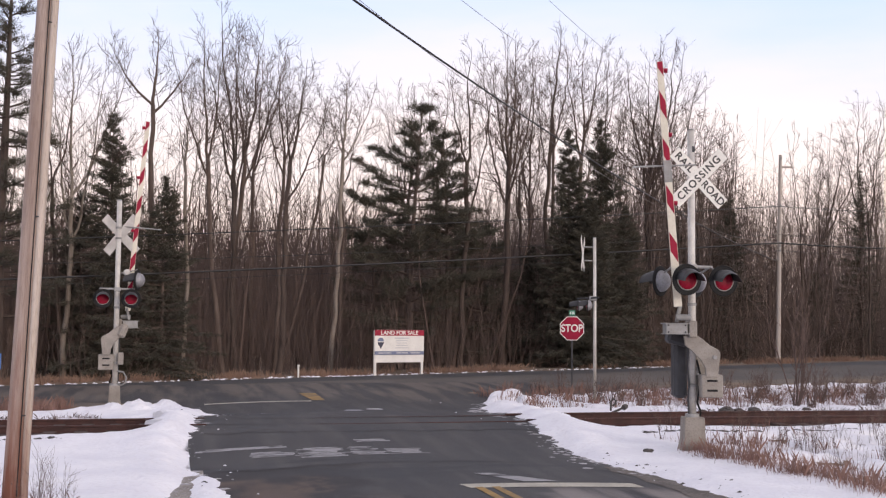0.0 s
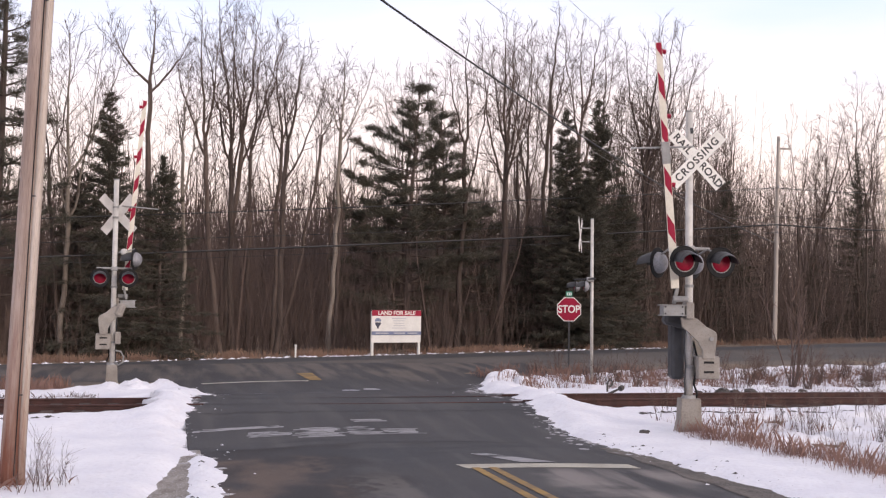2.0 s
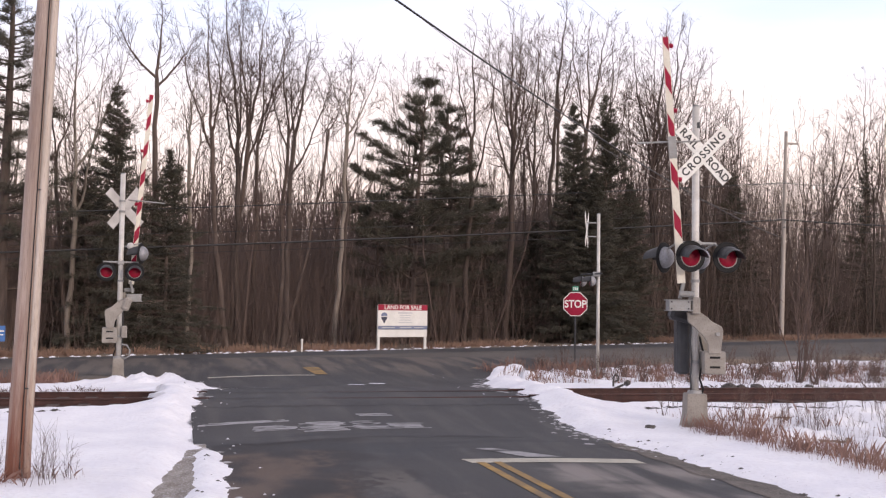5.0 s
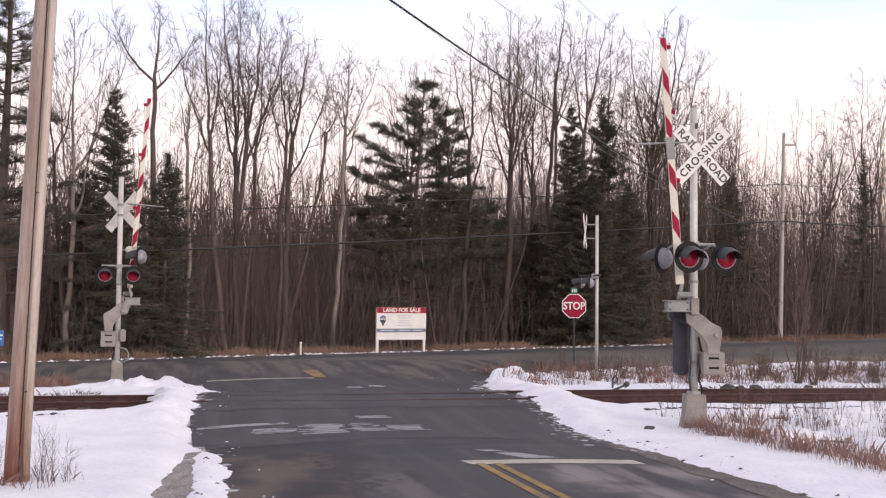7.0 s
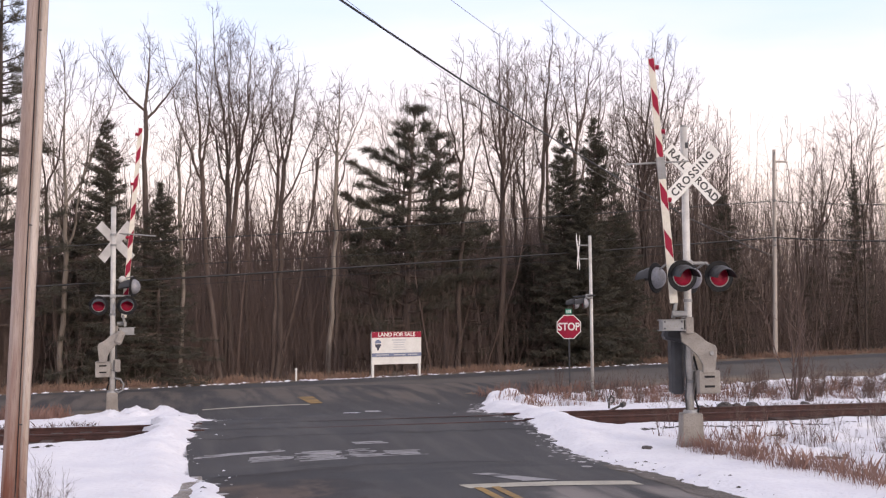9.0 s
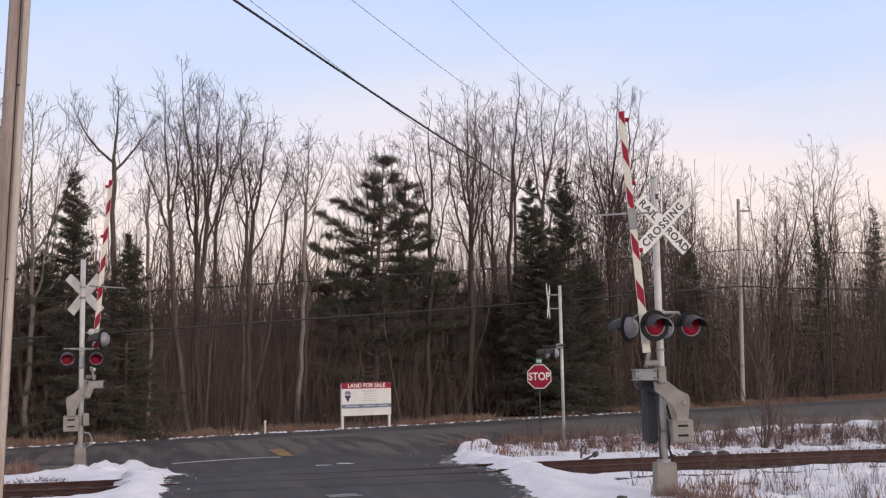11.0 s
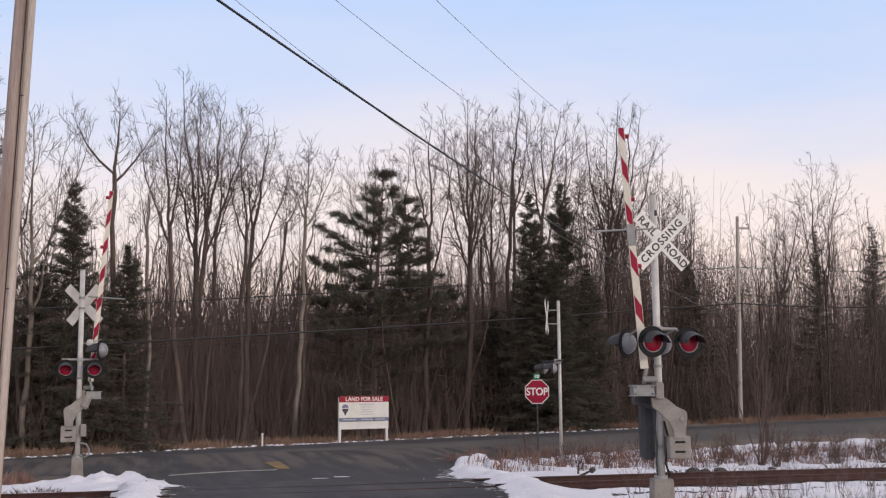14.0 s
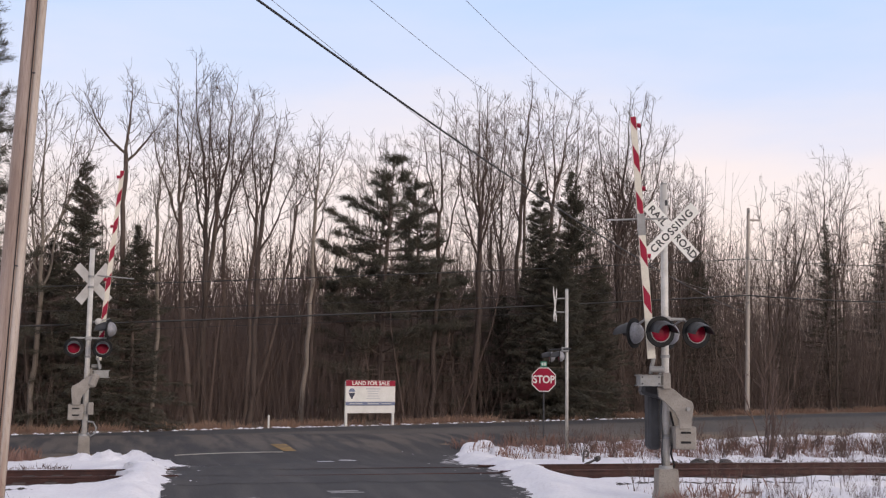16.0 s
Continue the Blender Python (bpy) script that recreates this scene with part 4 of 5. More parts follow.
# ---- stop sign with a small plate above it ----
sx, sy = 4.21, 36.8
sz = Z(sx, sy)
stop = thing("stop_sign", pose(sx, sy, sz, 0, 0, -6), "red octagonal stop sign on a dark steel post", "stop sign")
R8 = 0.381 / math.cos(math.pi / 8)
octo = lambda k: [(k * R8 * math.cos(math.pi / 8 + i * math.pi / 4), k * R8 * math.sin(math.pi / 8 + i * math.pi / 4)) for i in range(8)]
up = pose(0, 0, 2.01 - sz)
part("post", box((0.05, 0.035, 2.62 - sz + 0.05), (0, 0.03, (2.62 - sz) / 2 - 0.02), bevel=0.008), DARKBOX, stop, "dark steel post")
part("border", plate(octo(1.0), 0.004, m=up), WHITE, stop, "white octagon border")
part("face", plate(octo(0.935), 0.004, m=up @ pose(0, -0.003, 0)), RED, stop, "red octagon face")
lettering("STOP", 0.335, up @ pose(0, -0.007, -0.005) @ UPRIGHT, WHITE, stop, "lettering", 0.86)
part("plate", box((0.20, 0.006, 0.16), (0, -0.01, 2.50 - sz), bevel=0.003), GREEN, stop, "small green plate")
for dx in (-0.05, 0.01, 0.06):
    part("bar", box((0.03, 0.002, 0.09), (dx, -0.015, 2.50 - sz), bevel=0), WHITE, stop)

# ---- land for sale board ----
ax, ay = -2.42, 42.95
bx, by = -0.60, 44.05
bl = math.hypot(bx - ax, by - ay)
gz0 = Z(ax, ay)
board = thing("sale_board", pose((ax + bx) / 2, (ay + by) / 2, gz0, 0, 0, math.degrees(math.atan2(by - ay, bx - ax))), "white land for sale board on two wooden posts", "sign board")
P1 = 1.90 - gz0
part("panel", box((bl, 0.02, 0.90), (0, 0, P1 - 0.45), bevel=0.004), WHITE, board, "printed white panel")
part("lower_panel", box((bl, 0.02, 0.28), (0, 0.012, P1 - 1.075), bevel=0.004), WHITE, board, "plain white lower panel")
part("header", box((bl - 0.01, 0.004, 0.215), (0, -0.013, P1 - 0.11), bevel=0), RED, board, "red header band")
lettering("LAND FOR SALE", 0.205, pose(0.0, -0.016, P1 - 0.112) @ UPRIGHT, WHITE, board, "lettering", 1.08)
part("band", box((bl - 0.01, 0.004, 0.13), (0, -0.013, P1 - 0.86), bevel=0), NAVY, board, "slate blue band")
for dx, w in ((-0.62, 0.55), (0.12, 0.5), (0.68, 0.42)):
    part("bar", box((w, 0.002, 0.035), (dx, -0.017, P1 - 0.86), bevel=0), GREYPRINT, board)
for i, (w, hgt) in enumerate(((0.62, 0.055), (0.5, 0.035), (0.44, 0.03), (0.5, 0.03), (0.58, 0.03))):
    part("bar", box((w, 0.003, hgt), (0.10, -0.012, P1 - 0.31 - 0.09 * i), bevel=0), GREYPRINT, board)
bm = plate([(0.135 * math.cos(a), 0.135 * math.sin(a)) for a in spaced(0, math.pi, 14)], 0.004, m=pose(-0.80, -0.012, P1 - 0.43))
part("emblem", bm, NAVY, board, "round navy emblem")
bm = plate([(-0.135, -0.03), (0.135, -0.03), (0.11, -0.11), (0.04, -0.2), (0.03, -0.26), (-0.03, -0.26), (-0.04, -0.2), (-0.11, -0.11)], 0.004, m=pose(-0.80, -0.012, P1 - 0.43))
part("emblem", bm, DEEP_NAVY, board)
for dx in (-bl / 2 + 0.06, bl / 2 - 0.06):
    part("post", box((0.09, 0.09, P1 + 0.25), (dx, 0.06, P1 / 2 - 0.17), bevel=0.006), WHITE, board, "white painted post")

# ---- utility poles ----
POLE = (-4.70, 12.9)
pole = thing("utility_pole", pose(*POLE, Z(*POLE) - 0.1, 0, 2.1, 0), "weathered brown wooden pole with a pale moulding strip", "utility pole")
V, F = [], []
pts = [np.array((0.004 * math.sin(z * 0.8), 0.0, z)) for z in spaced(0, 11.8, 22)]
tube(V, F, pts, [0.134 - 0.0026 * z for z in spaced(0, 11.8, 22)], 22)
obj_from("shaft", V, F, POLEWOOD, pole, smooth=True)
V, F = [], []
pts = [np.array((0.118 - 0.0020 * z + 0.030 * math.exp(-z / 0.7), -0.085, z)) for z in spaced(0, 10.4, 22)]
tube(V, F, pts, [0.041] * 23, 10)
obj_from("moulding", V, F, POLEPALE, pole, smooth=True)["label"] = "pale wooden cable moulding"
# thin black line standing for the shade in the gap beside the moulding
V, F = [], []
tube(V, F, [np.array((0.066 - 0.0020 * z, -0.122, z)) for z in spaced(0.3, 10.4, 20)], [0.006] * 21, 6)
obj_from("gap_shade_line", V, F, BLACK, pole)
for z in (1.2, 3.4, 5.6):
    part("staple", box((0.09, 0.02, 0.014), (0.105, -0.11, z), (0, 0, 30), 0.003), DARKBOX, pole)

FARPOLE = (16.72, 57.15)
fp = thing("utility_pole", pose(*FARPOLE, 0.55, 0, 1.3, 0), "tall grey wooden pole beside the far road", "utility pole")
V, F = [], []
tube(V, F, [np.array((0, 0, z)) for z in spaced(-0.3, 10.2, 12)], [0.120 - 0.004 * z for z in spaced(-0.3, 10.2, 12)], 14)
obj_from("shaft", V, F, GREYPOLE, fp, smooth=True)
part("arm", box((0.62, 0.09, 0.10), (0.30, 0, 9.6), bevel=0.01), GREYPOLE, fp, "short wooden arm")
for dz in (9.95, 7.6, 5.6, 5.35):
    part("insulator", cyl(0.04, 0.03, (0, -0.16, dz), (0, -0.16, dz + 0.13), 10), GALV, fp)


# ---- overhead wires ----
def wire(name, a, b, sag, radius, material, label):
    a, b = np.array(a, float), np.array(b, float)
    pts = []
    for i in range(33):
        t = i / 32
        p = a + (b - a) * t
        p[2] -= 4 * sag * t * (1 - t)
        pts.append(p)
    V, F = [], []
    tube(V, F, pts, [radius] * 33, 6)
    return tagged(obj_from(name, V, F, material, smooth=True), label, "overhead wire", "overhead wires")


A0, B0 = (-4.66, 12.9), FARPOLE
wire("power_cable", (*A0, 8.3), (*B0, 5.45), 0.6, 0.022, WIRE, "thick black overhead cable between two poles")
wire("overhead_wire", (*A0, 8.75), (*B0, 6.4), 1.5, 0.005, WIRE_THIN, "thin grey overhead wire")
wire("overhead_wire", (-4.4, 12.9, 9.6), (16.6, 57.15, 9.95), 1.5, 0.0055, WIRE_THIN, "thin grey overhead wire")
wire("overhead_wire", (-4.2, 12.9, 11.3), (16.6, 57.15, 10.4), 1.28, 0.0055, WIRE_THIN, "thin grey overhead wire")
for z0, z1, rad in ((8.16, 4.25, 0.020), (6.33, 3.05, 0.033), (6.75, 3.55, 0.010), (5.95, 2.85, 0.009)):
    wire("roadside_cable", (-20.0, 35.2, z1), (16.8, 57.0, z0), 0.12, rad, WIRE, "black cable strung along the far road")
    wire("roadside_cable", (16.8, 57.0, z0), (36.0, 68.4, 2 + (z0 - 2) * 1.19), 0.25, rad, WIRE, "black cable strung along the far road")


# ---- bare trees ----
def turn_dir(d, rg, amount):
    v = np.array([rg.gauss(0, 1) for _ in range(3)])
    v -= d * (v @ d)
    v /= math.sqrt(v @ v) + 1e-9
    o = d * math.cos(amount) + v * math.sin(amount)
    return o / math.sqrt(o @ o)


def limb_path(p, d, length, seg, rg, wob, lift):
    pts = [p]
    for i in range(seg):
        d = turn_dir(d, rg, rg.uniform(0.3, 1.0) * wob)
        d = d + np.array((0, 0, lift))
        d /= math.sqrt(d @ d)
        p = p + d * (length / seg)
        pts.append(p)
    return pts, d


def along(pts, t):
    k = t * (len(pts) - 1)
    i = min(int(k), len(pts) - 2)
    f = k - i
    d = pts[i + 1] - pts[i]
    return pts[i] * (1 - f) + pts[i + 1] * f, d / (math.sqrt(d @ d) + 1e-9)


def bowed(a, b, bend, seg, rg, wob):
    """A crooked limb from a to b that sets out towards bend before it rises."""
    pts = []
    size = math.sqrt((b - a) @ (b - a))
    off = np.zeros(3)
    for i in range(seg + 1):
        t = i / seg
        p = a * (1 - t) ** 2 + bend * 2 * t * (1 - t) + b * t * t
        if 0 < i < seg:
            off = 0.55 * off + np.array([rg.gauss(0, 1), rg.gauss(0, 1), rg.gauss(0, 0.35)]) * wob * size
        pts.append(p + off)
    return pts


def bare_tree_meshes(seed, height, girth, fork, leaders, spread, lean, sway, dense=1.0, twig=0.0065):
    """Trunk and crown of a leafless tree at the origin. lean: metres sideways at the fork; sway: at the top; spread: half the crown's width."""
    rg = random.Random(seed)
    TV, TF, CV, CF = [], [], [], []
    hf = height * fork
    top_of_trunk = np.array((lean, rg.gauss(0, 0.15), hf))
    trunk = bowed(np.array((0, 0, -0.25)), top_of_trunk, np.array((lean * rg.uniform(0.2, 0.8), 0, hf * 0.5)), 11, rg, 0.006)
    rr = [girth * (1.3 if i == 0 else 1.0) * (1 - 0.34 * i / 11) for i in range(12)]
    tube(TV, TF, trunk, rr, 8)
    limbs = []
    order = list(range(leaders))
    rg.shuffle(order)
    for k in order:
        u = 0.0 if leaders == 1 else -1 + 2 * k / (leaders - 1)
        u = u * 0.66 + rg.uniform(-0.14, 0.14)
        mid = abs(u) < 0.3
        start = trunk[-1] if mid or k == order[0] else along(trunk, rg.uniform(0.70, 1.0))[0]
        tip = np.array((sway + spread * u, spread * rg.uniform(-0.7, 0.7), height * (1.0 - 0.10 * abs(u) - 0.07 * rg.random())))
        bend = start + (tip - start) * np.array((0.62, 0.62, rg.uniform(0.32, 0.46)))
        L = math.sqrt((tip - start) @ (tip - start))
        pts = bowed(start, tip, bend, 11, rg, 0.009)
        r0 = rr[-1] * (0.84 if mid else 0.66)
        tube(TV, TF, pts, [max(twig * 1.1, r0 * (1 - i / 11.3) ** 0.85) for i in range(12)], 6)
        limbs.append((pts, L, r0, tip))
    axis = np.array((sway, 0.0, 0.0))
    for pts, L, r0, tip in limbs + [(trunk, hf * 0.55, rr[8], top_of_trunk)]:
        on_trunk = pts is trunk
        count = int((7 if on_trunk else 4 + L * 2.1) * dense)
        for i in range(count):
            t = rg.uniform(0.48, 0.98) if on_trunk else 0.10 + 0.88 * (i + rg.random()) / count
            p, dd = along(pts, t)
            out = (p - axis) * np.array((1, 1, 0))
            out = out / (math.sqrt(out @ out) + 0.4)
            bd = turn_dir(dd, rg, rg.uniform(0.6, 1.1)) + 0.3 * out
            bd /= math.sqrt(bd @ bd)
            bl = min(spread * 1.25, 0.45 + L * 0.34 * (1 - t) ** 0.8) * rg.uniform(0.55, 1.2)
            br = max(twig * 1.5, r0 * (1 - t) * 0.42)
            bp, _ = limb_path(p, bd, bl, 7, rg, 0.26, 0.085)
            tube(CV, CF, bp, [max(twig, br * (1 - j / 7.8)) for j in range(8)], 4)
            for j in range(int((2.6 + bl * 2.3) * dense)):
                t2 = 0.15 + 0.85 * rg.random()
                p2, d2 = along(bp, t2)
                sl = min(1.1, 0.22 + bl * rg.uniform(0.25, 0.5)) * (1.15 - 0.45 * t2)
                sp, _ = limb_path(p2, turn_dir(d2, rg, rg.uniform(0.45, 0.95)), sl, 4, rg, 0.30, 0.10)
                tube(CV, CF, sp, [max(twig * 0.8, br * 0.4 * (1 - q / 4.6)) for q in range(5)], 3)
                for k in range(int((1.4 + sl * 3.0) * dense)):
                    p3, d3 = along(sp, rg.uniform(0.2, 1.0))
                    tp, _ = limb_path(p3, turn_dir(d3, rg, rg.uniform(0.3, 0.8)), rg.uniform(0.16, 0.42), 1, rg, 0.30, 0.12)
                    tube(CV, CF, tp, [twig * 0.78, twig * 0.42], 3)
    return TV, TF, CV, CF


def bare_tree(x, y, height, girth, fork, leaders, spread, seed, lean=0.0, sway=0.0, dense=1.0, bark=None, label="", twig=0.0065, name="bare_tree"):
    tr = thing(name, pose(x, y, top(x, y)), label or "tall leafless tree with grey-brown bark and fine twigs", "tree", "bare trees at the edge of the woods")
    TV, TF, CV, CF = bare_tree_meshes(seed, height, girth, fork, leaders, spread, lean, sway, dense, twig)
    obj_from("trunk", TV, TF, bark or BARK, tr, smooth=True)
    obj_from("crown", CV, CF, TWIG, tr)
    return tr


# the trees that stand out: x, y, height, girth, fork, leaders, spread, lean at the fork, sway of the top
LEFT_ROW = (
    (-13.1, 40.3, 13.0, 0.11, 0.50, 4, 1.6, 0.1, 0.5), (-13.5, 41.6, 12.9, 0.09, 0.55, 2, 0.9, -0.5, -0.3),
    (-10.3, 41.8, 13.6, 0.12, 0.74, 3, 1.7, -0.29, -0.5), (-9.3, 41.9, 11.3, 0.09, 0.66, 3, 0.9, 0.0, 0.1),
    (-8.1, 43.5, 14.4, 0.12, 0.58, 3, 1.1, -0.8, -1.2), (-7.9, 44.9, 15.0, 0.13, 0.50, 4, 1.3, -0.4, -0.6),
    (-8.5, 46.2, 15.2, 0.13, 0.55, 3, 1.2, 0.6, 1.2), (-8.0, 48.6, 15.3, 0.10, 0.55, 3, 1.1, 0.0, 0.4),
    (-6.6, 46.0, 13.8, 0.10, 0.62, 3, 1.1, 0.2, 0.1), (-6.2, 44.5, 12.6, 0.12, 0.66, 3, 1.1, 0.4, 1.0),
)
MIDDLE_ROW = (
    (-6.4, 46.4, 12.4, 0.07, 0.72, 2, 0.7, 1.6, 2.1), (-4.3, 45.7, 12.8, 0.10, 0.70, 3, 1.1, 0.40, 0.6),
    (-4.2, 47.3, 12.6, 0.08, 0.72, 2, 0.8, 0.2, 0.4), (-1.8, 55.0, 14.4, 0.11, 0.55, 4, 1.4, 0.2, 0.3),
    (-0.1, 53.3, 14.4, 0.10, 0.60, 3, 1.1, -0.1, 0.3), (0.9, 50.5, 15.0, 0.13, 0.60, 3, 1.3, 0.34, 0.4),
    (2.8, 51.6, 16.0, 0.16, 0.56, 6, 1.6, 0.25, 0.3), (4.6, 56.0, 16.0, 0.13, 0.50, 4, 1.2, -0.2, -0.3),
    (3.9, 56.0, 15.6, 0.09, 0.60, 2, 0.8, 0.0, 0.2), (4.7, 54.0, 17.0, 0.12, 0.70, 3, 1.2, 0.45, 0.7), (5.0, 54.4, 16.2, 0.09, 0.70, 2, 0.9, 0.4, 0.9),
)
RIGHT_ROW = (
    (6.5, 57.5, 17.6, 0.14, 0.60, 4, 1.8, 0.6, 1.0), (8.4, 58.5, 16.6, 0.11, 0.55, 3, 1.3, 0.1, 0.2),
    (10.6, 58.5, 17.7, 0.18, 0.48, 6, 2.4, -0.1, 0.9), (12.0, 60.0, 14.4, 0.10, 0.50, 4, 1.9, 0.3, 0.9),
    (21.5, 66.5, 14.6, 0.13, 0.45, 4, 1.6, 0.5, 1.6), (24.3, 66.8, 16.1, 0.12, 0.50, 3, 1.4, 0.18, 0.3),
)
for i, (x, y, hgt, g, fk, ld, sp, ln, sw) in enumerate(LEFT_ROW + MIDDLE_ROW + RIGHT_ROW):
    pale = i in (0, 3, 11)
    bare_tree(x, y, hgt - Z(x, y), g, fk, ld, 1.18 * sp, 100 + i, ln, sw, 1.0, BARK_PALE if pale else BARK, "tall leafless tree with pale grey bark and fine twigs" if pale else "")

# thinner trees behind, from a few shapes
shapes = []
for k in range(8):
    t = bare_tree(-30 - 3 * k, 70, 12.0 + 0.5 * k, 0.075, 0.42 + 0.05 * (k % 3), 2 + k % 2, 0.75 + 0.1 * (k % 4), 300 + k, 0.25 * (k % 3 - 1), 0.4 * (k % 3 - 1), 0.52, None, "slender leafless tree among many in the woods", 0.0088, "slender_tree")
    t["group"] = "slender trees in the woods"
    shapes.append(t)
rg = random.Random(21)


def plant(count, q0, q1, n0, n1, s0, s1):
    """Slender trees scattered over a stretch of the woods."""
    for i in range(count):
        x, y = from_far(rg.uniform(q0, q1), rg.uniform(n0, n1))
        s = rg.uniform(s0, s1)
        if abs(x / y) < 0.6:
            w = s * rg.uniform(0.85, 1.15)
            copy_thing(rg.choice(shapes), pose(x, y, top(x, y), rg.gauss(0, 1.5), rg.gauss(0, 2.0), rg.uniform(0, 360)) @ Matrix.Diagonal((w, w, s, 1)))


plant(44, -26, 30, 6, 30, 0.60, 0.90)
plant(26, 13, 30, 5, 20, 0.60, 0.85)
plant(138, 20, 66, 3, 24, 0.62, 1.04)
plant(30, 17, 28, 4, 14, 0.84, 1.06)


# ---- conifers ----
def needle_mesh(P, D, size, per, width, seed, loose=0.55):
    """Slim needles in tufts at the points P along the directions D, three corners each."""
    rs_ = np.random.RandomState(seed)
    P, D = np.repeat(np.array(P), per, 0), np.repeat(np.array(D), per, 0)
    k = len(P)
    D = D / np.linalg.norm(D, axis=1)[:, None] + rs_.normal(0, loose, (k, 3))
    D /= np.linalg.norm(D, axis=1)[:, None]
    W = np.cross(D, rs_.normal(0, 1, (k, 3)))
    W /= np.linalg.norm(W, axis=1)[:, None] + 1e-9
    base = P + rs_.normal(0, 0.35 * size, (k, 3)) * np.array((1, 1, 0.6))
    L = (size * rs_.uniform(0.6, 1.3, k))[:, None]
    V = np.stack([base - W * width, base + W * width, base + D * L], 1).reshape(-1, 3)
    return V.tolist(), np.arange(3 * k).reshape(-1, 3).tolist()


def spruce(x, y, height, width, seed, label, bare=0.04, ragged=0.3, per=7):
    rg = random.Random(seed)
    tr = thing("spruce_tree", pose(x, y, top(x, y)), label, "conifer", "conifers in the woods")
    TV, TF, P, D = [], [], [], []
    tube(TV, TF, [np.array((0, 0, h)) for h in spaced(-0.2, height * 0.99, 8)], [0.15 * (1 - i / 8.2) * height / 11 for i in range(9)], 7)
    h = height * bare
    while h < height * 0.985:
        f = 1 - h / height
        reach = width * (0.015 + f ** 0.85) * rg.uniform(0.72, 1.12)
        for k in range(6 if f > 0.12 else 3):
            a = rg.uniform(0, 2 * math.pi)
            L = reach * (1 - ragged + 1.5 * ragged * rg.random()) + 0.05
            d = np.array((math.cos(a), math.sin(a), 0.45 - 0.75 * f))
            d /= math.sqrt(d @ d)
            pts, _ = limb_path(np.array((0, 0, h)), d, L, 4, rg, 0.09, 0.05)
            tube(TV, TF, pts, [0.022 * (1 - j / 4.5) + 0.004 for j in range(5)], 3)
            side = np.array((-d[1], d[0], 0.0))
            for j in range(int(5 + L * 20)):
                t = rg.random() ** 0.75
                p, dd = along(pts, t)
                v = rg.uniform(-1, 1)
                P.append(p + side * v * 0.34 * L * (1.05 - t) + np.array((0, 0, -0.10 * rg.random())))
                D.append(dd + side * v * 0.7 + np.array((0, 0, -0.25)))
        h += rg.uniform(0.14, 0.24)
    for j in range(12):
        P.append(np.array((0, 0, height * (0.93 + 0.006 * j))))
        D.append(np.array((0, 0, 2.0)))
    obj_from("trunk", TV, TF, BARK, tr)
    obj_from("crown", *needle_mesh(P, D, 0.15, per, 0.011, seed), SPRUCE, tr)
    return tr


def pine(x, y, height, width, seed, label, tiers, low=0.2, boughs=(), per=8, fill=9.0):
    """A white pine: long limbs in flat open tiers, plumed with needles. boughs: height, heading and length of the longest ones."""
    rg = random.Random(seed)
    tr = thing("pine_tree", pose(x, y, top(x, y)), label, "conifer", "conifers in the woods")
    TV, TF, P, D = [], [], [], []
    trunk, _ = limb_path(np.array((0, 0, -0.2)), np.array((0, 0, 1.0)), height, 10, rg, 0.03, 0.0)
    tube(TV, TF, trunk, [0.20 * (1 - i / 10.6) * height / 11.5 for i in range(11)], 9)
    limbs = []
    for i in range(tiers):
        t = low + (0.97 - low) * i / (tiers - 1)
        a0 = rg.uniform(0, 6.28)
        for k in range(rg.choice((3, 4, 5, 6))):
            limbs.append((min(0.98, t + rg.gauss(0, 0.03)), a0 + k * 1.257 + rg.uniform(-0.3, 0.3), width * min(1.0, 0.16 + 1.5 * (1 - t)) * rg.uniform(0.3, 1.1), 1.0))
    limbs += [(z / height, radians(a), L, 1.7) for z, a, L in boughs]
    for t, a, L, lush in limbs:
        p, _ = along(trunk, min(0.99, t))
        d = np.array((math.cos(a), math.sin(a), rg.uniform(-0.08, 0.14) + 1.9 * max(0.0, t - 0.62)))
        d /= math.sqrt(d @ d)
        pts, _ = limb_path(p, d, L, 7, rg, 0.17, 0.03)
        tube(TV, TF, pts, [0.045 * (1 - j / 7.6) * (1.4 - t) + 0.005 for j in range(8)], 5)
        for j in range(int((4 + L * fill) * lush)):
            t2 = 0.18 + 0.82 * rg.random() ** 0.8
            p2, d2 = along(pts, t2)
            side = turn_dir(d2, rg, rg.uniform(0.3, 1.1))
            side[2] = side[2] * 0.55 + 0.12
            sl = rg.uniform(0.25, 0.7) * (1.2 - 0.55 * t2)
            tube(TV, TF, [p2, p2 + side * sl], [0.009, 0.004], 3)
            for q in range(5):
                P.append(p2 + side * sl * (0.15 + 0.21 * q))
                D.append(side + np.array((0, 0, 0.35)))
    obj_from("trunk", TV, TF, BARK, tr)
    obj_from("crown", *needle_mesh(P, D, 0.19, per, 0.0095, seed, 0.6), PINE, tr)
    return tr


pine(-1.35, 49.8, 11.7, 3.2, 7, "dark green white pine with long level limbs", 18, 0.16, ((8.9, 170, 2.3), (7.9, 184, 2.9), (7.6, 178, 2.2), (6.9, 176, 3.0), (5.8, 190, 3.3), (7.5, 2, 2.4), (5.4, 0, 3.6), (4.7, 182, 3.6), (4.2, 350, 3.6)))
pine(0.35, 51.2, 10.6, 2.3, 8, "dark green white pine with long level limbs", 13, 0.3)
pine(-2.9, 51.4, 6.6, 2.6, 9, "dark green white pine with long level limbs", 9, 0.12)
pine(1.9, 52.4, 6.4, 2.4, 10, "low dark green pine with level limbs", 9, 0.12)
spruce(4.2, 53.6, 5.6, 2.0, 23, "low dark spruce at the edge of the woods")
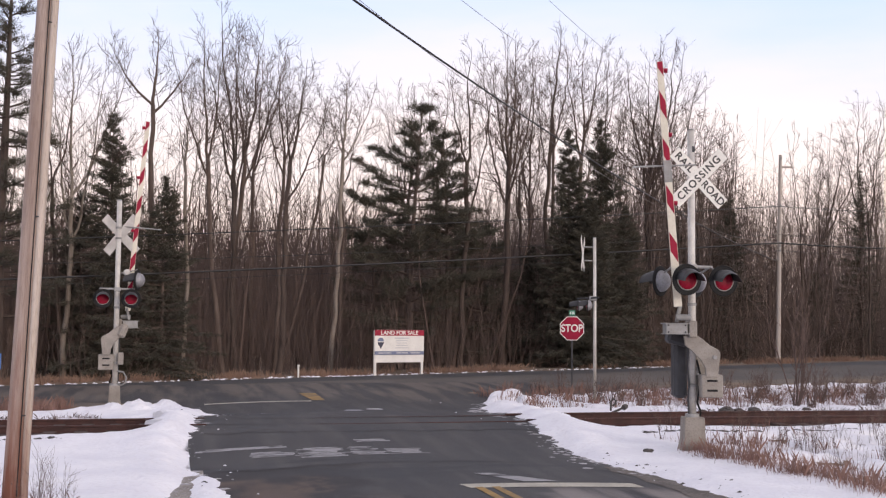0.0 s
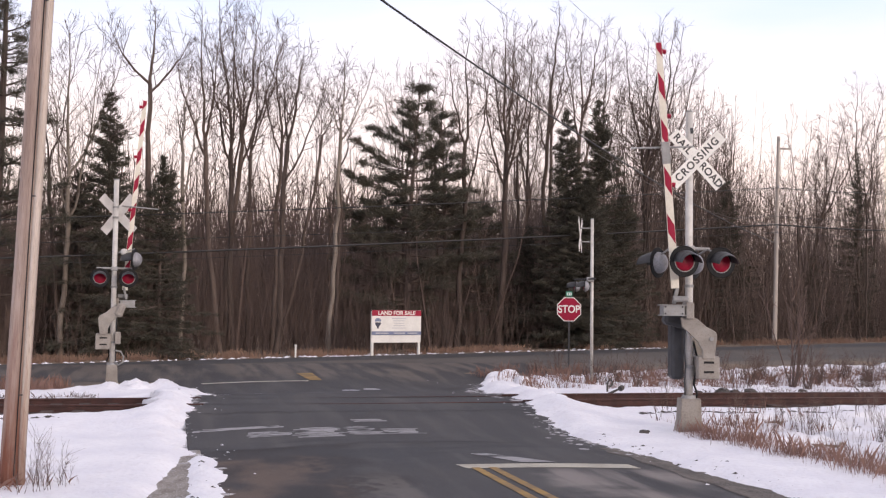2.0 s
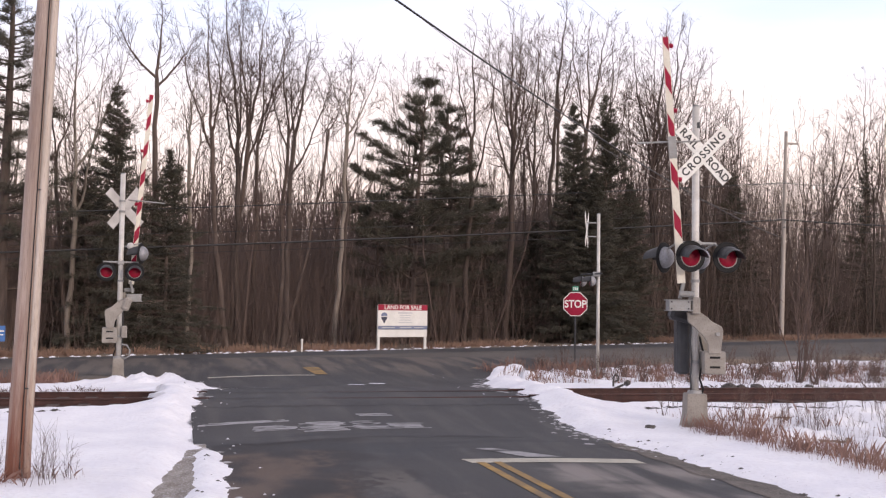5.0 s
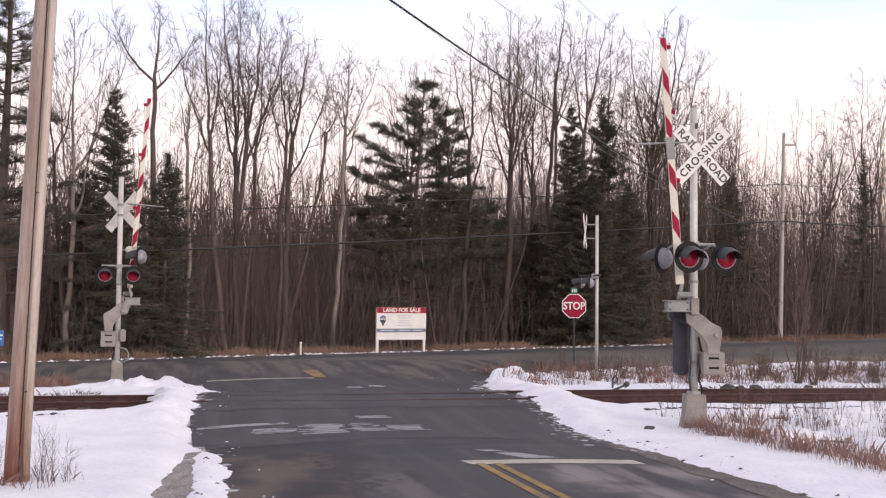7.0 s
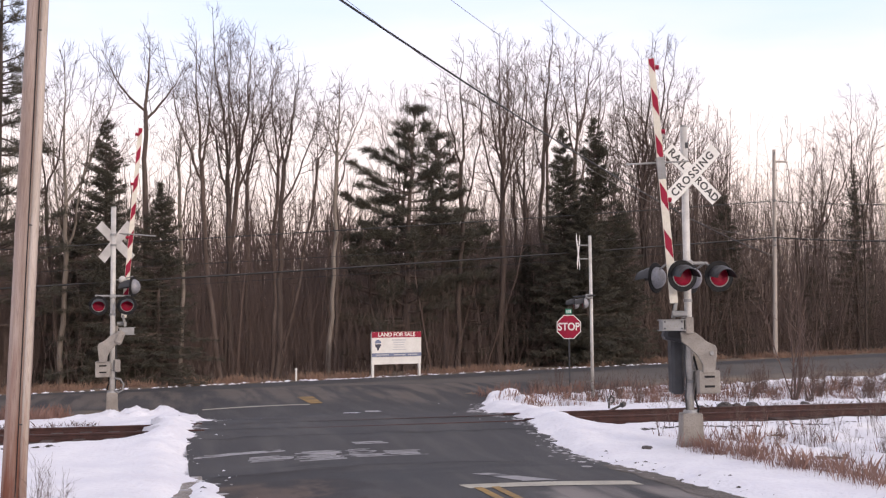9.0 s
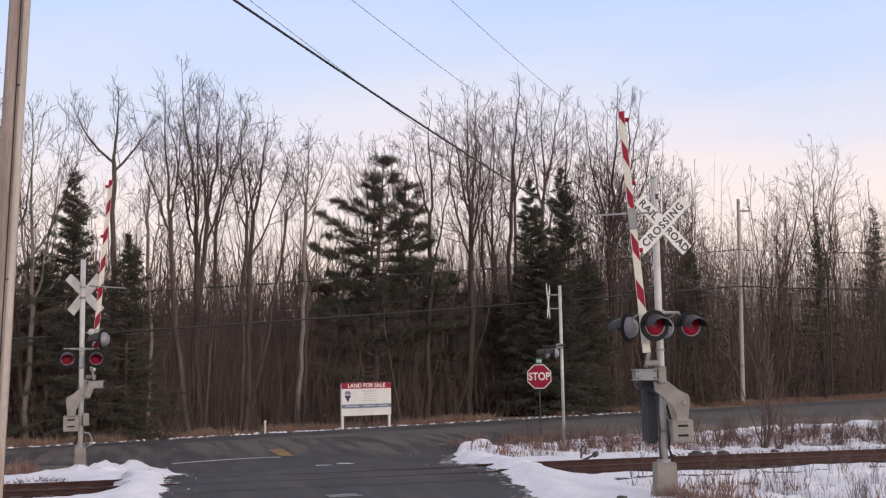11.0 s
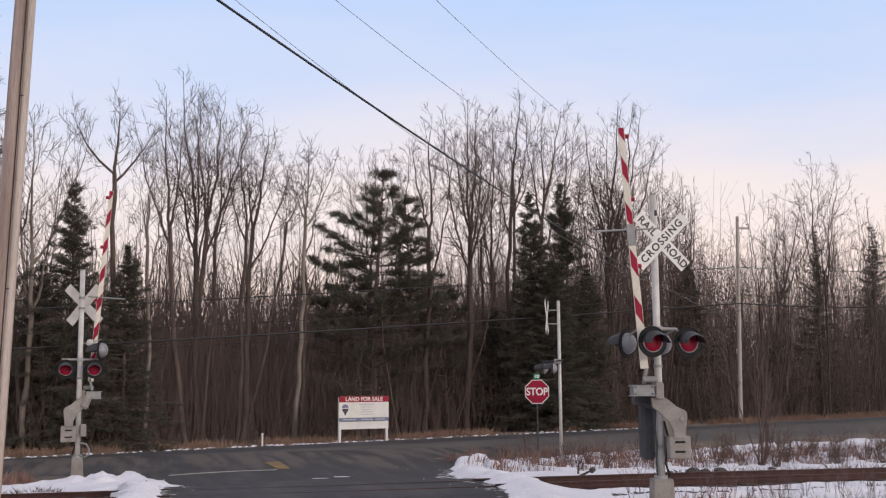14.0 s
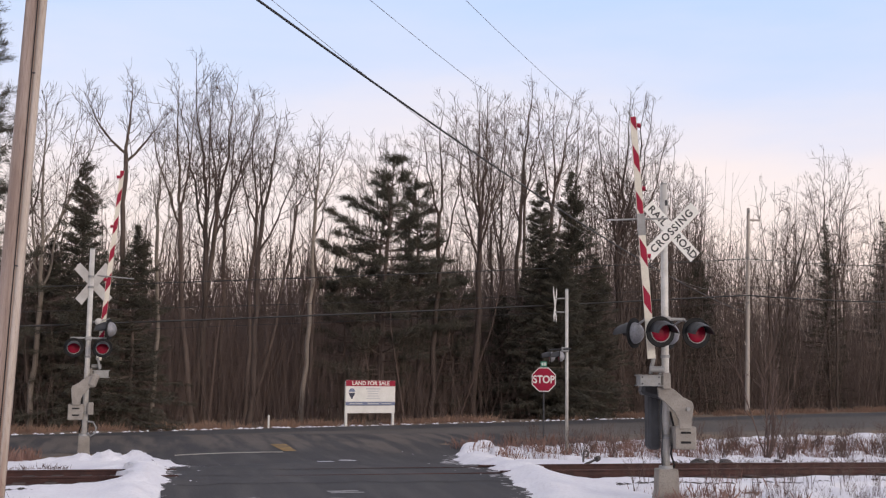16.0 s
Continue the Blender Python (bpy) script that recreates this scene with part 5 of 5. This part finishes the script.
spruce(-13.6, 43.4, 7.0, 2.0, 24, "dark spruce behind the crossing signal")
spruce(5.75, 51.4, 10.7, 2.3, 11, "tall dark spruce at the edge of the woods", per=9)
spruce(7.4, 53.0, 11.5, 2.7, 12, "tall ragged dark spruce at the edge of the woods", ragged=0.55, per=8)
spruce(6.6, 50.6, 7.6, 2.4, 13, "low dark spruce at the edge of the woods", per=9)
spruce(8.6, 53.2, 7.4, 1.9, 26, "low dark spruce at the edge of the woods", ragged=0.45)
spruce(-11.75, 41.0, 9.7, 2.3, 14, "dark spruce behind the crossing signal", ragged=0.4)
spruce(-10.0, 41.6, 7.3, 2.3, 15, "dark spruce behind the crossing signal", ragged=0.4)
spruce(14.9, 59.4, 8.4, 2.2, 25, "dark spruce among leafless trees", ragged=0.5, per=5)
pine(-14.95, 39.0, 15.4, 2.2, 16, "tall ragged pine with sparse limbs", 24, 0.2, per=6, fill=5.0)
spruce(23.4, 64.0, 10.5, 1.7, 17, "thin ragged spruce among leafless trees", ragged=0.8, per=3)
spruce(29.6, 71.0, 11.8, 2.2, 18, "dark spruce among leafless trees", ragged=0.7, per=4)
spruce(20.9, 64.0, 4.6, 1.6, 27, "low dark spruce among leafless trees", ragged=0.5, per=5)
spruce(12.6, 60.5, 7.6, 2.0, 20, "dark spruce among leafless trees", ragged=0.5, per=5)


# ---- brush and far woods ----
def stems(name, count, span, deep, tall, thick, twigs, seed, material, label, taper=0.25):
    """Many thin upright stems with side twigs in one mesh."""
    rs = np.random.RandomState(seed)
    q, n = rs.uniform(*span, count), rs.uniform(*deep, count)
    x, y = FX + q * WX - n * WY, FY + q * WY + n * WX
    z = land(x, y) - 0.08
    h = rs.uniform(*tall, count) * (0.55 + 0.45 * rs.rand(count))
    lean = rs.normal(0, 0.19, (count, 2)) * h[:, None]
    base = np.stack([x, y, z], -1)
    tip = base + np.stack([lean[:, 0], lean[:, 1], h], -1)
    r = thick * (0.6 + 0.8 * rs.rand(count))
    mid = base + (tip - base) * rs.uniform(0.3, 0.6, count)[:, None] + np.concatenate([rs.normal(0, 0.035, (count, 2)) * h[:, None], np.zeros((count, 1))], 1)
    segs = [(base, mid, r, r * (1 + taper) / 2), (mid, tip, r * (1 + taper) / 2, r * taper)]
    for k in range(twigs):
        t = rs.uniform(0.05, 0.98, count)[:, None]
        p = mid + (tip - mid) * t if k % 3 else base + (mid - base) * (0.4 + 0.6 * t)
        a = rs.uniform(0, 2 * np.pi, count)
        L = h * rs.uniform(0.08, 0.26, count) * (1.2 - 0.7 * t[:, 0])
        e = p + np.stack([np.cos(a) * L * 0.8, np.sin(a) * L * 0.8, L * rs.uniform(0.3, 1.1, count)], -1)
        segs.append((p, e, r * 0.42, r * 0.15))
    V, F = [], []
    off = 0
    ring = np.array([[math.cos(t), math.sin(t), 0] for t in (0.3, 2.394, 4.489)])
    for a, b, ra, rb in segs:
        va = a[:, None, :] + ring[None] * ra[:, None, None]
        vb = b[:, None, :] + ring[None] * rb[:, None, None]
        V.append(np.concatenate([va, vb], 1).reshape(-1, 3))
        i = off + 6 * np.arange(count)[:, None]
        for j in range(3):
            k = (j + 1) % 3
            F.append(np.concatenate([i + j, i + k, i + 3 + k, i + 3 + j], 1))
        off += 6 * count
    ob = obj_from(name, np.concatenate(V).tolist(), np.concatenate(F).tolist(), material)
    return tagged(ob, label, "undergrowth", kind="stuff")


stems("edge_brush", 6800, (-34, 40), (2.4, 12.0), (1.4, 6.0), 0.009, 7, 31, BRUSH, "thin leafless brush along the edge of the woods")
stems("wood_brush", 3400, (-36, 26), (6.0, 34.0), (4.0, 11.0), 0.021, 6, 32, BRUSH, "dense leafless undergrowth in the woods")
stems("pole_stems", 700, (-40, 80), (4.0, 40.0), (6.0, 12.0), 0.05, 8, 33, BRUSH, "thin bare tree stems in the woods")
stems("pole_stems", 560, (18, 76), (3.5, 24.0), (7.0, 12.5), 0.034, 10, 37, BRUSH_LIT, "thin bare tree stems in the woods", 0.3)
stems("far_woods", 6400, (-60, 40), (26.0, 85.0), (7.0, 13.5), 0.075, 6, 34, BRUSH, "dense far leafless woods")
stems("far_woods", 1100, (26, 130), (22.0, 80.0), (9.0, 15.0), 0.055, 7, 35, BRUSH_LIT, "dense far leafless woods")
stems("thin_brush", 2700, (19, 76), (3.0, 26.0), (6.5, 13.5), 0.0155, 10, 38, BRUSH_LIT, "tall thin leafless brush with light showing through", 0.3)
stems("thin_brush", 1500, (-32, 22), (5.0, 26.0), (6.0, 12.5), 0.0155, 10, 39, BRUSH, "tall thin leafless brush with light showing through", 0.3)
stems("wood_brush", 2000, (10, 27), (5.0, 26.0), (4.5, 11.5), 0.021, 6, 36, BRUSH_LIT, "leafless undergrowth in the thinner woods")


# ---- grass, weeds, shrubs ----
def blades(name, spots, tall, wide, per, seed, material, label, flop=0.2):
    """Tufts of dry blades at the spots (x, y), each blade a slim bent triangle pair."""
    rs = np.random.RandomState(seed)
    sp = np.array(spots)
    k = len(sp) * per
    c = np.repeat(sp, per, 0) + rs.normal(0, 0.13, (k, 2))
    z = np.array([top(float(a), float(b)) for a, b in sp])
    z = np.repeat(z, per) - 0.03
    h = rs.uniform(*tall, k) * np.repeat(rs.uniform(0.55, 1.15, len(sp)), per)
    a = rs.uniform(0, 2 * np.pi, k)
    lean = np.stack([np.cos(a), np.sin(a)], -1) * (h * np.abs(rs.normal(0, flop, k)))[:, None]
    w = np.stack([-np.sin(a), np.cos(a)], -1) * (wide * rs.uniform(0.6, 1.4, k))[:, None]
    def at(f, s):
        p = c + lean * f ** 1.6 + w * s
        return np.concatenate([p, (z + h * f * (1 - 0.15 * f))[:, None]], 1)
    V = np.stack([at(0, -1), at(0, 1), at(0.55, 0.7), at(1.0, 0.0), at(0.55, -0.7)], 1).reshape(-1, 3)
    i = 5 * np.arange(k)[:, None]
    F = np.concatenate([i, i + 1, i + 2, i + 3, i + 4], 1)
    return tagged(obj_from(name, V.tolist(), F.tolist(), material), label, "grass", kind="stuff")


rs = np.random.RandomState(5)


def scatter(k, s0, s1, r0, r1, keep=None):
    out = []
    while len(out) < k:
        s, r = rs.uniform(s0, s1), rs.uniform(r0, r1)
        if keep is None or keep(s, r):
            out.append(from_near(s, r))
    return out


def verge(k, q0, q1, n0, n1, clump=0.0):
    out = []
    while len(out) < k:
        q, n = rs.uniform(q0, q1), n0 + (n1 - n0) * rs.rand() ** 1.5
        x, y = from_far(q, n)
        if float(lumps(x, y, 1.3, 2.0)) > clump - 1 + rs.rand() * 0.6:
            out.append((x, y))
    return out


blades("verge_grass", verge(2000, -36, 66, 0.9, 3.4, 0.8), (0.12, 0.40), 0.005, 16, 41, STRAW, "dry straw-coloured grass along the far road")
blades("foreground_grass", scatter(190, -12, -4.75, 4.5, 5.2, lambda s, r: float(lumps(s, r, 0.45, 2.0)) > -0.1) + scatter(34, -12, -2.6, 5.0, 8.0), (0.08, 0.40), 0.0010, 20, 42, RUST_GRASS, "russet dry grass beside the near signal", 0.22)
blades("track_grass", scatter(760, 5.6, 11.5, 5.0, 22, lambda s, r: far_road(*from_near(s, r))[1] < -8.2) + scatter(260, 5.2, 9, -22, -6.2, lambda s, r: far_road(*from_near(s, r))[1] < -8.0), (0.18, 0.45), 0.0035, 13, 43, RUST_GRASS, "brown dead grass poking through snow")
blades("signal_grass", scatter(22, -4.5, -3.4, 5.7, 6.9), (0.2, 0.45), 0.0028, 12, 44, RUST_GRASS, "dry grass round the signal footing")
blades("pole_grass", [(POLE[0] + rs.normal(0, 0.22), POLE[1] - 0.15 + rs.normal(0, 0.12)) for _ in range(26)], (0.06, 0.22), 0.0012, 7, 45, RUST_GRASS, "dead weeds round the pole foot", 0.5)
blades("track_straw", scatter(70, 1.75, 2.3, -10.5, -5.2) + scatter(60, 1.8, 3.2, 8.0, 16.0), (0.06, 0.2), 0.003, 10, 46, WEED, "short dead grass beside the rails", 0.5)


def shrub_meshes(seed, height, n, spread, r0):
    rg = random.Random(seed)
    V, F = [], []
    for i in range(n):
        a = rg.uniform(0, 2 * math.pi)
        o = rg.uniform(0.2, 1.0) * spread
        d = np.array((math.cos(a) * o, math.sin(a) * o, 1.0))
        d /= math.sqrt(d @ d)
        L = height * rg.uniform(0.6, 1.05)
        pts, _ = limb_path(np.array((rg.gauss(0, 0.04), rg.gauss(0, 0.04), -0.08)), d, L, 5, rg, 0.16, 0.06)
        tube(V, F, pts, [r0 * (1 - j / 5.6) for j in range(6)], 4)
        for j in range(7):
            p, dd = along(pts, rg.uniform(0.3, 1.0))
            tp, _ = limb_path(p, turn_dir(dd, rg, rg.uniform(0.3, 0.9)), L * rg.uniform(0.12, 0.4), 3, rg, 0.25, 0.12)
            tube(V, F, tp, [r0 * 0.5, r0 * 0.4, r0 * 0.3, r0 * 0.15], 3)
    return V, F


def shrub(x, y, height, n, spread, seed, r0=0.010, label="leafless shrub with thin upright stems", material=None):
    ob = obj_from("shrub", *shrub_meshes(seed, height, n, spread, r0), material or WEED)
    ob.location = (x, y, top(x, y))
    return tagged(ob, label, "shrub", "leafless shrubs")


shrub(9.35, 30.3, 3.1, 9, 0.35, 61, 0.022, "slender leafless shrub beside the track")
shrub(9.6, 29.9, 1.2, 14, 0.5, 62, 0.012)
for i in range(88):
    s, r = rs.uniform(-10, -1.8), rs.uniform(4.8, 10.5)
    x, y = from_near(s, r)
    shrub(x, y, rs.uniform(0.4, 0.9), 5, 0.4, 270 + i, 0.0045, "small leafless weed shrub standing in snow")
for i in range(74):
    s, r = rs.uniform(5.0, 10.5), rs.uniform(6.5, 21)
    x, y = from_near(s, r)
    if far_road(x, y)[1] < -8.6:
        shrub(x, y, rs.uniform(0.5, 1.1), 10, 0.6, 410 + i, 0.008, "low brown shrub beyond the track")
for i in range(12):
    x, y = POLE[0] + (-0.35 if i % 3 == 0 else 0.42) + rs.normal(0, 0.13), POLE[1] - 0.2 + rs.normal(0, 0.2)
    shrub(x, y, rs.uniform(0.35, 0.8), 4, 0.45, 520 + i, 0.0035, "thin dead weeds by the wooden pole")

# ---- small things ----
# the first is a rock; the others stand in for a heap of debris
for x, y, w, seed in ((3.42, 18.95, 0.09, 1), (6.9, 27.9, 0.17, 2), (7.25, 28.1, 0.14, 3), (7.6, 28.0, 0.16, 4), (7.05, 28.3, 0.13, 5), (9.0, 28.4, 0.10, 6), (6.3, 27.7, 0.10, 7)):
    rg = random.Random(seed)
    bm = bmesh.new()
    bmesh.ops.create_icosphere(bm, subdivisions=3, radius=w)
    for v in bm.verts:
        v.co *= 1 + 0.3 * noise.noise(v.co * 7 + Vector((seed, 0, 0))) + 0.35 * noise.noise(v.co * 19 + Vector((0, seed, 0)))
        v.co.z *= 0.6
    ob = part("stone", bm, STONE)
    ob.location = (x, y, top(x, y) + 0.12 * w)
    tagged(ob, "dark lump lying in the snow", "stone", "dark stones in the snow")

hook = thing("pipe_hook", pose(4.2, 28.4, top(4.2, 28.4)), "dark bent pipe standing in the snow", "pipe")
V, F = [], []
tube(V, F, [np.array(p) for p in ((0, 0, -0.1), (0, 0, 0.12), (0.01, 0, 0.24), (0.06, 0, 0.30), (0.12, 0, 0.26), (0.12, 0, 0.18), (0.05, 0, 0.12))], [0.025] * 7, 8)
obj_from("pipe", V, F, STONE, hook)
lever = thing("switch_lever", pose(4.05, 25.9, top(4.05, 25.9)), "small dark lever lying by the track", "lever")
part("bar", cyl(0.03, 0.022, (-0.22, 0, 0.02), (0.08, 0, 0.16), 8), STONE, lever)
part("knob", cyl(0.06, 0.06, (0.06, -0.03, 0.15), (0.12, 0.03, 0.18), 10), STONE, lever)

bsx, bsy = -11.88, 31.0
blue = thing("blue_sign", pose(bsx, bsy, Z(bsx, bsy), 0, 0, 20), "small blue sign on a wooden stake", "sign")
part("panel", box((0.30, 0.015, 0.42), (0, 0, 0.98), bevel=0.01), BLUE, blue, "blue panel with a white line")
part("bar", box((0.24, 0.004, 0.04), (0, -0.01, 1.05), bevel=0), WHITE, blue)
part("bar", box((0.2, 0.004, 0.03), (0, -0.01, 0.95), bevel=0), WHITE, blue)
part("stake", box((0.05, 0.05, 1.15), (0, 0.03, 0.45), bevel=0.005), POLEWOOD, blue)
mk = thing("marker_post", pose(-5.15, 42.35, Z(-5.15, 42.35)), "small white roadside marker post", "marker post")
part("post", cyl(0.035, 0.035, (0, 0, -0.1), (0, 0, 0.36), 10), WHITE, mk)
part("cap", cyl(0.05, 0.04, (0, 0, 0.36), (0, 0, 0.42), 10), WHITE, mk)
gp = thing("delineator_post", pose(16.95, 40.0, Z(16.95, 40.0)), "slim pale delineator post", "marker post")
part("post", box((0.10, 0.03, 1.3), (0, 0, 0.60), bevel=0.006), WHITE, gp)
part("reflector", box((0.07, 0.008, 0.12), (0, -0.02, 1.1), bevel=0.002), GREYPRINT, gp)
